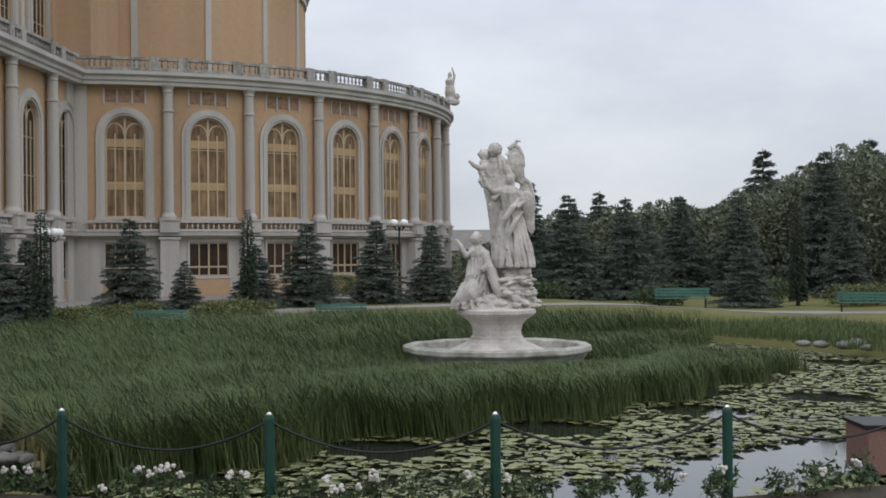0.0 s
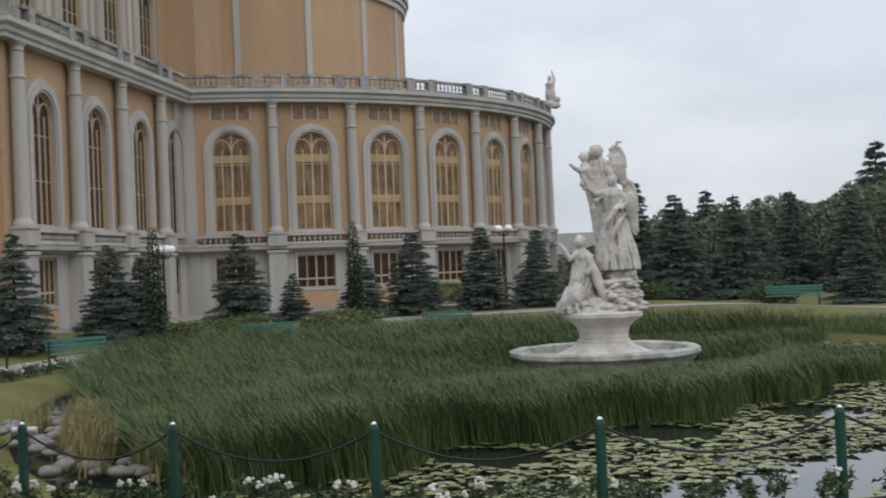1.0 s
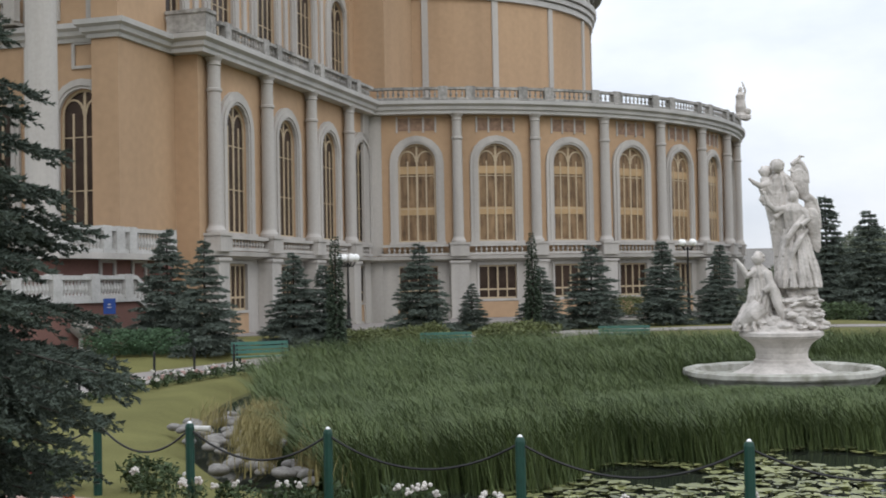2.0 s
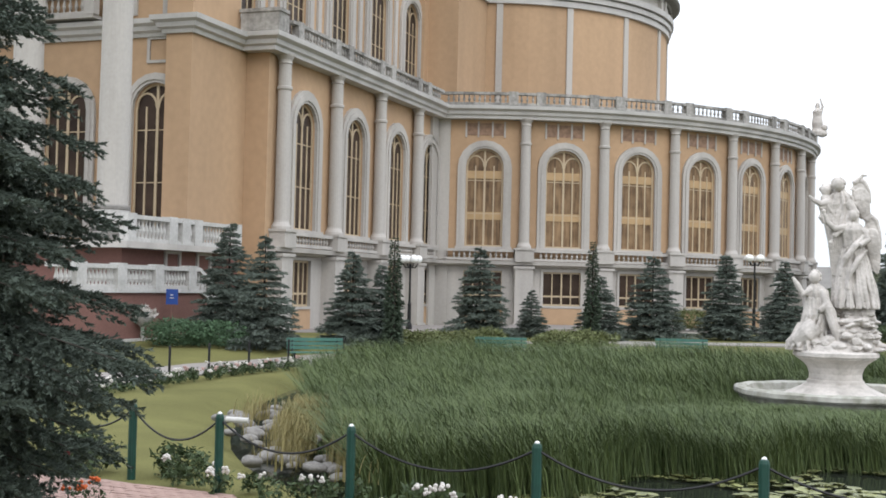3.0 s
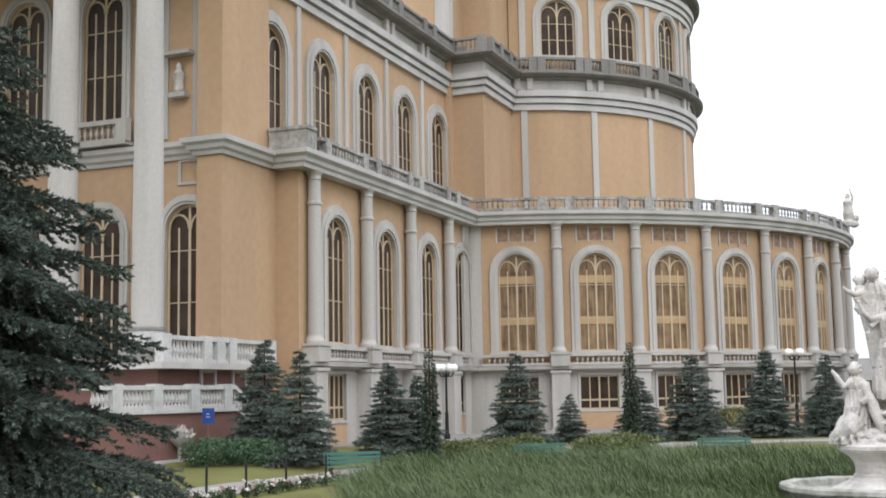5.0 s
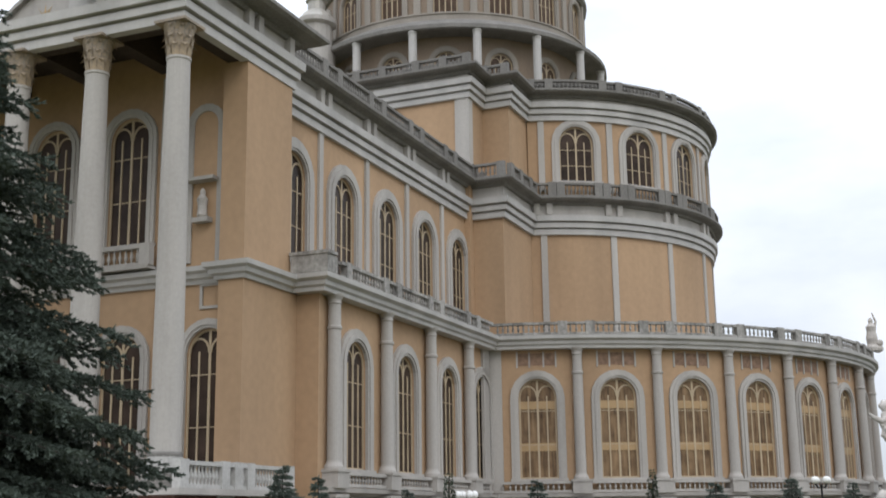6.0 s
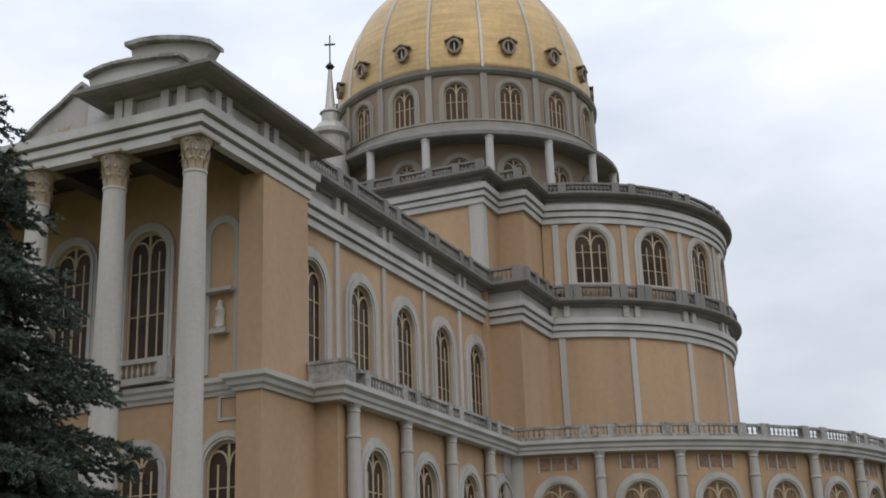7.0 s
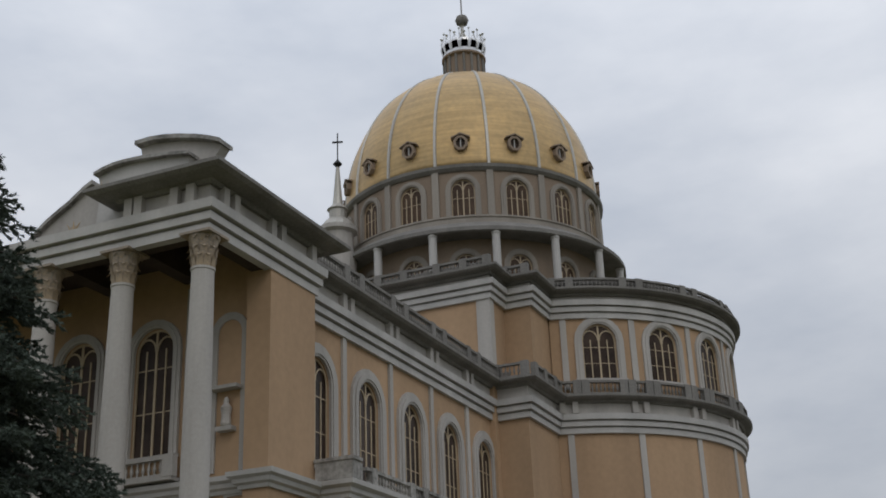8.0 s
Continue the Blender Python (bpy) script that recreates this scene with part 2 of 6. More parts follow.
def slab(bm, w, s0, s1, n0, n1, z0, z1, step=1.0):
    k = max(1, int(math.ceil((s1 - s0) / step))) if isinstance(w, Round) else 1
    cut = []
    for i in range(k + 1):
        s = s0 + (s1 - s0) * i / k
        cut.append([bm.verts.new(w.at(s, n, z)) for n, z in ((n1, z0), (n0, z0), (n0, z1), (n1, z1))])
    for a, b in zip(cut, cut[1:]):
        for j in range(4):
            bm.faces.new((a[j], a[(j + 1) % 4], b[(j + 1) % 4], b[j]))
    bm.faces.new(cut[0][::-1]); bm.faces.new(cut[-1])


def arch(s, half, z0, spring, rise, k=10):
    """The outline of a round-headed opening, from its left foot over the crown to its right foot."""
    pts = [(s - half, z0)]
    for i in range(k + 1):
        a = math.pi * (1 - i / k)
        pts.append((s + half * math.cos(a), spring + rise * math.sin(a)))
    pts.append((s + half, z0))
    return pts


def band(bm, w, outer, inner, n0, n1, close=False):
    """A raised border between two outlines with equally many points."""
    L = [[[bm.verts.new(w.at(s, n, z)) for n in (n0, n1)] for s, z in line] for line in (outer, inner)]
    m = len(outer)
    for i in range(m if close else m - 1):
        j = (i + 1) % m
        o0, o1, i0, i1 = L[0][i], L[0][j], L[1][i], L[1][j]
        bm.faces.new((o0[1], o1[1], i1[1], i0[1]))
        bm.faces.new((o0[0], i0[0], i1[0], o1[0]))
        bm.faces.new((o0[0], o1[0], o1[1], o0[1]))
        bm.faces.new((i0[0], i0[1], i1[1], i1[0]))
    if not close:
        for e in (0, m - 1):
            bm.faces.new((L[0][e][0], L[0][e][1], L[1][e][1], L[1][e][0]))


def pierced(bm, w, s0, s1, z0, z1, holes, thick=0.45):
    """A stretch of wall with openings: each hole is (centre, half width, foot, spring, rise); rise 0 is square."""
    holes = sorted(holes)
    edge = s0
    for c, h, f, sp, ri in holes:
        slab(bm, w, edge, c - h, -thick, 0, z0, z1)
        if f > z0:
            slab(bm, w, c - h, c + h, -thick, 0, z0, f)
        k = 10 if ri else 1
        pts = [(c + h * math.cos(math.pi * (1 - i / k)), sp + ri * math.sin(math.pi * (1 - i / k))) for i in range(k + 1)]
        for (a, za), (b, zb) in zip(pts, pts[1:]):
            hexa(bm, [w.at(a, 0, za), w.at(b, 0, zb), w.at(b, -thick, zb), w.at(a, -thick, za),
                      w.at(a, 0, z1), w.at(b, 0, z1), w.at(b, -thick, z1), w.at(a, -thick, z1)])
        edge = c + h
    slab(bm, w, edge, s1, -thick, 0, z0, z1)


def arched_window(parent, w, c, half, foot, spring, glass, surround=0.42, lights=4, label="", rows=2, sill=True, transoms=(), stone=None):
    """A tall round-headed window: stone surround, glass set back, gold bars with a round-arched head."""
    rise = half
    bm = bmesh.new()
    a = arch(c, half + surround, foot, spring, rise + surround)
    b = arch(c, half + 0.02, foot, spring, rise + 0.02)
    band(bm, w, a, b, -0.02, 0.16)
    a2, b2 = arch(c, half + surround * 0.62, foot, spring, rise + surround * 0.62), arch(c, half + 0.14, foot, spring, rise + 0.14)
    band(bm, w, a2, b2, 0.1, 0.22)
    if sill:
        slab(bm, w, c - half - surround - 0.06, c + half + surround + 0.06, -0.02, 0.26, foot - 0.14, foot)
    win = part("window", bm, stone or STONE, parent, label)
    bm = bmesh.new()
    o = arch(c, half, foot, spring, rise)
    lo = foot
    for i in range(len(o) - 1):
        (s0, z0), (s1, z1) = o[i], o[i + 1]
        if s1 - s0 < 1e-4:
            continue
        hexa(bm, [w.at(s0, -0.13, lo), w.at(s1, -0.13, lo), w.at(s1, -0.17, lo), w.at(s0, -0.17, lo),
                  w.at(s0, -0.13, z0), w.at(s1, -0.13, z1), w.at(s1, -0.17, z1), w.at(s0, -0.17, z0)])
    part("pane", bm, glass, win)
    t = 0.04

    def bar(kind, make, *args):
        b = bmesh.new()
        make(b, w, *args)
        part(kind, b, GOLDBAR, win)

    bar("frame", band, arch(c, half, foot, spring, rise), arch(c, half - 0.09, foot + 0.0, spring, rise - 0.09), -0.14, -0.075)
    wd = 2 * half / lights
    for i in range(1, lights):
        s = c - half + wd * i
        wide = t * (1.5 if i * 2 == lights else 1.0)
        top = spring + rise * math.sqrt(max(0, 1 - ((s - c) / half) ** 2)) if i * 2 == lights else spring + 0.1
        bar("mullion", slab, s - wide, s + wide, -0.14, -0.085, foot, top)
    for g in (-0.5, 0.5):
        cc = c + g * half
        bar("tracery", band, arch(cc, half / 2, spring, spring + 0.05, half * 0.62, 8)[1:-1], arch(cc, half / 2 - 0.09, spring, spring + 0.05, half * 0.62 - 0.08, 8)[1:-1], -0.14, -0.085)
    for i in range(1, rows + 1):
        z = foot + (spring - foot) * i / (rows + 0.4)
        bar("crossbar", slab, c - half, c + half, -0.14, -0.09, z - 0.022, z + 0.022)
    bar("crossbar", slab, c - half, c + half, -0.14, -0.075, foot, foot + 0.09)
    for z in transoms:
        b = bmesh.new()
        slab(b, w, c - half + 0.05, c + half - 0.05, -0.132, -0.1, z, z + 0.46)
        part("transom_panel", b, AMBERBAND, win, "pale amber transom panel")
    return win


def square_window(parent, w, c, half, foot, head, lights=4, mid=0.28, frame_mat=None):
    bm = bmesh.new()
    band(bm, w, [(c - half - 0.14, foot - 0.12), (c - half - 0.14, head + 0.14), (c + half + 0.14, head + 0.14), (c + half + 0.14, foot - 0.12)],
         [(c - half, foot), (c - half, head), (c + half, head), (c + half, foot)], -0.05, 0.08, True)
    win = part("window", bm, frame_mat or STONE, parent)
    bm = bmesh.new()
    slab(bm, w, c - half, c + half, -0.17, -0.13, foot, head)
    part("pane", bm, DARKGLASS, win)
    for i in range(lights + 1):
        s = c - half + 2 * half * i / lights
        bm = bmesh.new()
        half_bar = 0.05 if i * 2 == lights else 0.034
        slab(bm, w, s - half_bar, s + half_bar, -0.14, -0.075, foot, head)
        part("mullion", bm, GOLDBAR, win)
    z = foot + (head - foot) * mid
    for zz in (foot + 0.05, z, head - 0.05):
        bm = bmesh.new()
        slab(bm, w, c - half, c + half, -0.14, -0.08, zz - 0.05, zz + 0.05)
        part("crossbar", bm, GOLDBAR, win)
    return win


def balusters(bm, w, s0, s1, n, z0, z1, gap=0.27, r=0.075):
    k = max(2, int((s1 - s0) / gap))
    h = z1 - z0
    for i in range(k):
        x, y, _ = w.at(s0 + (s1 - s0) * (i + 0.5) / k, n, 0)
        lathe(bm, [(r * 0.8, z0), (r * 0.5, z0 + h * 0.12), (r * 1.15, z0 + h * 0.4), (r * 0.5, z0 + h * 0.8), (r * 0.85, z1)], 6, (x, y, 0))


def balustrade(parent, w, s0, s1, n, z0, z1, posts, mat, gap=0.27, thick=0.24):
    """Rails with turned balusters between square posts, given by their places along the wall."""
    bm = bmesh.new()
    slab(bm, w, s0, s1, n - thick / 2, n + thick / 2, z0, z0 + 0.14)
    slab(bm, w, s0, s1, n - thick / 2 - 0.03, n + thick / 2 + 0.03, z1 - 0.15, z1)
    ob = part("balustrade", bm, mat, parent)
    bm = bmesh.new()
    stops = sorted([s0] + [p for p in posts] + [s1])
    for a, b in zip(stops, stops[1:]):
        if b - a > 0.9:
            balusters(bm, w, a + 0.3, b - 0.3, n, z0 + 0.14, z1 - 0.15, gap)
    if bm.verts:
        tagged(part("baluster_infill", bm, mat, ob), kind="stuff")
    for p in posts:
        bm = bmesh.new()
        slab(bm, w, p - 0.27, p + 0.27, n - thick / 2 - 0.06, n + thick / 2 + 0.06, z0, z1 + 0.05)
        part("post", bm, mat, ob)
    return ob


def ease01(v):
    v = np.clip(v, 0, 1)
    return v * v * (3 - 2 * v)


def rise(x, y):
    """The lawn's height: it climbs a little from the pond to the church."""
    rho = ((x - 8.5) / 17.5) ** 2 + ((y - 26) / 20) ** 2
    return 0.42 * ease01((rho - 1.05) / 0.35) * ease01((y - 36) / 8) * ease01((30 - x) / 8)


# ---------------------------------------------------------------- the church
TURN = -20.886
house = empty("basilica", pose(-6.384, 53.244, 0, 0, 0, TURN), "domed ochre stucco basilica with grey stone columns and gilded dome", "church")
AC, AR = (-4.8, 44.25), 24.2          # centre and wall radius of the low round wing
UR = 13.7                             # wall radius of the tall round part, same centre
DC = (-16.0, 54.62)                   # axis of the dome
COL0, COLD = 22.95, 11.27             # bearings of the columns round the wing
A0 = 10.6
low_side = Flat(-0.35, -0.9, 90)
low_round = Round(AC, AR, A0)


def arc_at(bearing, r=AR, a0=A0):
    return radians(bearing - a0) * r


def arc_path(c, r, a0, a1, n):
    return [(c[0] + r * math.sin(radians(a0 + (a1 - a0) * i / n)), c[1] - r * math.cos(radians(a0 + (a1 - a0) * i / n))) for i in range(n + 1)]


A_END = 150.0
bays_r = [COL0 + COLD * (k - 0.5) for k in range(10)]
cols_r = [COL0 + COLD * k for k in range(10)]
bays_s = [3.58, 9.17, 14.76, 19.78]
cols_s = [5.435 * k + 0.9 for k in range(4)]

# main storey and ground storey of the low wings
bm = bmesh.new()
pierced(bm, low_round, 0, arc_at(A_END), 4.0, 12.7, [(arc_at(b), 1.1, 5.0, 9.72, 1.1) for b in bays_r])
part("wall", bm, OCHRE, house, "ochre stucco wall of the round wing")
bm = bmesh.new()
pierced(bm, low_side, 0, 21.2, 4.0, 12.7, [(b, 1.08, 5.0, 9.75, 1.08) for b in bays_s])
part("wall", bm, OCHRE, house)
bm = bmesh.new()
pierced(bm, low_round, 0, arc_at(A_END), 0.0, 4.0, [(arc_at(b), 1.15, 1.56, 3.57, 0) for b in bays_r])
part("wall", bm, STONE, house)
bm = bmesh.new()
pierced(bm, low_side, 0, 21.2, 0.0, 4.0, [(b, 0.95, 1.5, 3.62, 0) for b in bays_s])
part("wall", bm, STONE, house)
for w, ss, h in ((low_round, [arc_at(b) for b in bays_r], 1.25), (low_side, bays_s, 1.1)):
    for s in ss:
        bm = bmesh.new()
        slab(bm, w, s - h, s + h, 0, 0.02, 0.35, 1.4)
        part("apron_panel", bm, OCHRE, house)
for b in bays_r:
    arched_window(house, low_round, arc_at(b), 1.1, 5.0, 9.72, AMBER, 0.5, transoms=(6.6, 9.05))
    square_window(house, low_round, arc_at(b), 1.15, 1.56, 3.57)
for b in bays_s:
    arched_window(house, low_side, b, 1.08, 5.0, 9.75, DARKGLASS, 0.62)
    square_window(house, low_side, b, 0.95, 1.5, 3.62)

# brown relief panels over the round wing's windows
PANEL = material("brown_relief_panel", (0.25, 0.16, 0.11), 0.8, fine=5, coarse=3, vary=0.35, bump=0.6)
for b in bays_r:
    s = arc_at(b)
    bm = bmesh.new()
    slab(bm, low_round, s - 1.15, s + 1.15, 0, 0.03, 11.62, 12.35)
    p = part("relief_panel", bm, PANEL, house, "brown relief panel")
    for q in (-1.15, -0.42, 0.42, 1.15):
        bm = bmesh.new()
        slab(bm, low_round, s + q - 0.05, s + q + 0.05, 0.0, 0.07, 11.5, 12.45)
        part("rib", bm, STONE, p)


def column(parent, x, y, z0, z1, r, ring=True):
    bm = bmesh.new()
    h = z1 - z0
    prof = [(r * 1.45, z0), (r * 1.45, z0 + 0.12), (r * 1.3, z0 + 0.2), (r * 1.12, z0 + 0.3), (r * 1.06, z0 + 0.4), (r * 1.04, z0 + h * 0.35)]
    if ring:
        zr = z0 + h * 0.80
        prof += [(r * 0.98, zr - 0.05), (r * 1.16, zr), (r * 1.16, zr + 0.1), (r * 0.98, zr + 0.14)]
    prof += [(r * 0.93, z1 - 0.45), (r * 1.1, z1 - 0.4), (r * 0.98, z1 - 0.34), (r * 1.0, z1 - 0.24), (r * 1.35, z1 - 0.08), (r * 1.4, z1)]
    lathe(bm, prof, 20)
    ob = part("column", bm, STONE, parent, smooth=False, m=pose(x, y, 0))
    return ob


def pedestal(parent, w, s, half=0.6):
    bm = bmesh.new()
    slab(bm, w, s - half, s + half, -0.02, 0.8, 0.0, 0.5)
    slab(bm, w, s - half + 0.08, s + half - 0.08, -0.02, 0.72, 0.5, 3.72)
    slab(bm, w, s - half, s + half, -0.02, 0.8, 3.72, 3.86)
    slab(bm, w, s - half + 0.06, s + half - 0.06, -0.02, 0.84, 4.12, 4.8)
    slab(bm, w, s - half, s + half, -0.02, 0.9, 4.8, 4.92)
    part("pedestal", bm, STONE, parent)


for b in cols_r:
    x, y, _ = low_round.at(arc_at(b), 0.35, 0)
    column(house, x, y, 4.92, 12.6, 0.3)
    pedestal(house, low_round, arc_at(b))
for s in cols_s:
    x, y, _ = low_side.at(s, 0.35, 0)
    column(house, x, y, 4.92, 12.6, 0.3)
    pedestal(house, low_side, s)
for w, s0, s1 in ((low_side, 20.0, 21.0), (low_round, -0.1, 0.75)):
    bm = bmesh.new()
    slab(bm, w, s0, s1, -0.02, 0.14, 0, 3.84)
    slab(bm, w, s0, s1, -0.02, 0.16, 4.2, 12.6)
    part("corner_strip", bm, STONE, house)

# cornices
low_path = [(-31, -4.9), (-2.6, -4.9), (-2.6, -5.4), (-1.4, -5.4), (-1.4, -0.9), (-0.35, -0.9), (-0.35, 20.45)] + arc_path(AC, AR, A0, A_END, 70)[1:]
side_path = low_path[4:]
bm = bmesh.new()
sweep(bm, side_path[1:], [(-0.1, 3.82), (0.2, 3.82), (0.28, 3.9), (0.62, 3.94), (0.66, 4.14), (-0.1, 4.18)])
part("string_course", bm, STONE, house)
bm = bmesh.new()
sweep(bm, low_path[:5], [(-0.1, 12.55), (0.12, 12.55), (0.16, 12.7), (0.3, 12.78), (0.34, 12.95), (0.5, 13.05), (0.52, 13.25), (-0.1, 13.36)])
part("cornice", bm, BANDS, house)
bm = bmesh.new()
sweep(bm, side_path, [(-0.1, 12.55), (0.62, 12.55), (0.64, 12.72), (0.76, 12.8), (0.78, 12.98), (0.98, 13.1), (1.0, 13.3), (-0.1, 13.36)])
part("cornice", bm, BANDS, house)
# low terrace roofs
bm = bmesh.new()
box(bm, -3.6, -0.2, -0.9, 26, 13.0, 13.3)
part("roof", bm, DARKSTONE, house)
bm = bmesh.new()
lathe(bm, [(UR - 0.3, 13.0), (AR + 0.2, 13.0), (AR + 0.2, 13.3), (UR - 0.3, 13.3), (UR - 0.3, 13.0)], 60, (*AC, 0), radians(8), radians(A_END))
part("roof", bm, DARKSTONE, house)

# balustrades: between the pedestals, and along the terrace edge
for i in range(len(cols_r) - 1):
    balustrade(house, low_round, arc_at(cols_r[i]) + 0.55, arc_at(cols_r[i + 1]) - 0.55, 0.45, 4.18, 4.84, [], STONE, 0.3)
balustrade(house, low_round, 0.7, arc_at(cols_r[0]) - 0.55, 0.45, 4.18, 4.84, [], STONE, 0.3)
for i in range(3):
    balustrade(house, low_side, cols_s[i] + 0.55, cols_s[i + 1] - 0.55, 0.45, 4.18, 4.84, [], STONE, 0.3)
balustrade(house, low_side, cols_s[3] + 0.55, 20.2, 0.45, 4.18, 4.84, [], STONE, 0.3)
top_posts = [arc_at(b + d) for b in cols_r for d in (-1.9, 1.9)]
balustrade(house, low_round, 0.2, arc_at(A_END), 0.55, 13.36, 14.12, top_posts, AGED, 0.3)
balustrade(house, low_side, 0.9, 20.4, 0.55, 13.36, 14.12, [c + d for c in cols_s for d in (-0.75, 0.75)], AGED, 0.3)
bm = bmesh.new()
box(bm, -1.3, 0.55, -1.72, -0.95, 13.36, 14.15)
box(bm, -1.35, 0.62, -1.78, -0.9, 14.15, 14.3)
part("parapet", bm, AGED, house)

# tall side wall over the terrace
up_side = Flat(-3.4, -2.0, 90)
up_round = Round(AC, UR, 16.0)
ups = [7.35 + 2.0 + 5.3 * (k - 1) for k in range(5)]
bm = bmesh.new()
pierced(bm, up_side, 0, 27.4, 13.0, 22.2, [(s, 1.2, 14.9, 19.1, 1.2) for s in ups])
part("wall", bm, OCHRE, house)
for s in ups:
    arched_window(house, up_side, s, 1.2, 14.9, 19.1, DARKGLASS, 0.7)
for k in range(5):
    s = ups[0] + 5.3 * (k + 0.5)
    bm = bmesh.new()
    slab(bm, up_side, s - 0.2, s + 0.2, 0, 0.14, 13.3, 22.1)
    part("pilaster_strip", bm, STONE, house)


def round_s(bearing, a0=16.0, r=UR):
    return radians(bearing - a0) * r


strips = [20.0 + 20.9 * k for k in range(7)]
# tall round part: blind storey and window storey
bm = bmesh.new()
pierced(bm, up_round, 0, round_s(170), 13.0, 24.6, [])
part("wall", bm, OCHRE, house)
bm = bmesh.new()
pierced(bm, up_round, 0, round_s(170), 24.6, 30.8, [(round_s(b + 10.45), 1.22, 25.9, 28.7, 1.22) for b in strips[:6]])
part("wall", bm, OCHRE, house)
for b in strips[:6]:
    arched_window(house, up_round, round_s(b + 10.45), 1.22, 25.9, 28.7, DARKGLASS, 0.55)
for b in strips:
    for z0, z1 in ((13.3, 22.1), (25.2, 30.7)):
        bm = bmesh.new()
        slab(bm, up_round, round_s(b) - 0.22, round_s(b) + 0.22, 0, 0.12, z0, z1)
        part("pilaster_strip", bm, STONE, house)
# stepped piers between the side wall, the crossing and the round part
bm = bmesh.new()
box(bm, -6, -0.95, 25.3, 33, 13.0, 24.6)
part("pier", bm, OCHRE, house)
bm = bmesh.new()
box(bm, -8, -1.1, 27.4, 33, 24.6, 30.8)
part("pier", bm, OCHRE, house)
bm = bmesh.new()
box(bm, -29, -3.0, 24.6, 48, 13.0, 30.8)
part("crossing_wall", bm, OCHRE, house)
for x0, x1, y0, y1 in ((-3.9, -2.9, 24.48, 25.2), (-9.5, -9.0, 24.5, 24.8)):
    bm = bmesh.new()
    box(bm, x0, x1, y0, y1, 24.6, 30.7)
    part("pilaster_strip", bm, STONE, house)

up_path = [(-3.4, -1.0), (-3.4, 25.3), (-0.95, 25.3), (-0.95, 31.05)] + arc_path(AC, UR, 16.3, 170, 50)
top_path = [(-29, 24.6), (-3.0, 24.6), (-3.0, 27.4), (-1.1, 27.4), (-1.1, 31.05)] + arc_path(AC, UR, 15.8, 170, 50)
block_path = [(-31, -10.0), (-1.55, -10.0), (-1.55, -1.6), (-3.5, -1.6)]


def entablature(path, z, dark, k=1.0, eave=1.0, fr=0.75, upper=None):
    bm = bmesh.new()
    sweep(bm, path, [(-0.2, z - 0.04), (0.22, z - 0.04), (0.22, z + 0.34 * k), (0.08, z + 0.36 * k), (0.08, z + 0.43 * k), (0.37, z + 0.44 * k), (0.37, z + 0.77 * k), (0.2, z + 0.79 * k), (0.2, z + 0.87 * k), (0.53, z + 0.88 * k), (0.55, z + 1.28 * k), (-0.2, z + 1.32 * k)])
    part("band", bm, BANDS, house, "pale grey banded architrave")
    bm = bmesh.new()
    zz = z + 1.32 * k
    path = upper or path
    sweep(bm, path, [(-0.2, zz), (0.12, zz), (0.12, zz + fr), (-0.2, zz + fr)])
    part("frieze", bm, dark, house)
    bm = bmesh.new()
    zz += fr
    sweep(bm, path, [(-0.2, zz), (0.3, zz), (0.4, zz + 0.15), (eave * 0.85, zz + 0.22), (eave, zz + 0.34), (eave, zz + 0.5), (-0.2, zz + 0.55)])
    part("cornice", bm, DARKSTONE, house, "weathered dark cornice")
    return zz + 0.5


z_up = entablature(up_path, 22.05, STONE)
z_top = entablature(top_path, 30.38, STONE, 1.0, 1.05, 0.3)
z_block = entablature(block_path, 22.05, STONE, 1.0, 1.35, upper=[(-5.6, -8.7)] + [(-5.6, -10.0)] + block_path[1:])
# blocks in pairs on the frieze
for w, ss, z in ((up_side, [s + 2.65 + d for s in ups for d in (-0.4, 0.4)], 23.4), (up_round, [round_s(b + d) for b in strips for d in (-1.8, 1.8)], 23.4),
                 (Flat(-1.55, -10, 90), [0.7, 1.5, 4.4, 5.2, 7.9], 23.4), (Flat(-31, -10, 0), [28.8, 28.0, 26.2, 25.7], 23.4)):
    for s in ss:
        bm = bmesh.new()
        slab(bm, w, s - 0.2, s + 0.2, 0.1, 0.42, z, z + 0.8)
        part("frieze_block", bm, STONE, house)
balustrade(house, up_side, 1.0, 27.0, 0.6, z_up, z_up + 0.95, [s + 2.65 + d for s in ups for d in (-0.8, 0.8)], DARKSTONE)
balustrade(house, up_round, 0.2, round_s(170), 0.55, z_up, z_up + 1.0, [round_s(b + d) for b in strips for d in (-2.6, 2.6, 10.4 - 5.4, 10.4 + 5.4)], DARKSTONE)
balustrade(house, Flat(-0.95, 25.3, 90), 0.0, 5.7, 0.55, z_up, z_up + 1.0, [0.2, 2.0, 4.0], DARKSTONE)
balustrade(house, Flat(-3.4, 25.3, 0), 0.3, 2.7, 0.55, z_up, z_up + 1.0, [0.5, 2.6], DARKSTONE)
balustrade(house, up_round, 0.2, round_s(170), 0.55, z_top, z_top + 0.75, [round_s(b + d) for b in strips for d in (-2.6, 2.6)], DARKSTONE)
balustrade(house, Flat(-29, 24.6, 0), 0.2, 26.3, 0.55, z_top, z_top + 0.75, [26.2, 24.5, 22.5, 20, 18], DARKSTONE)
balustrade(house, Flat(-3.0, 27.4, 0), 0.3, 2.0, 0.55, z_top, z_top + 0.75, [0.4, 1.9], DARKSTONE)
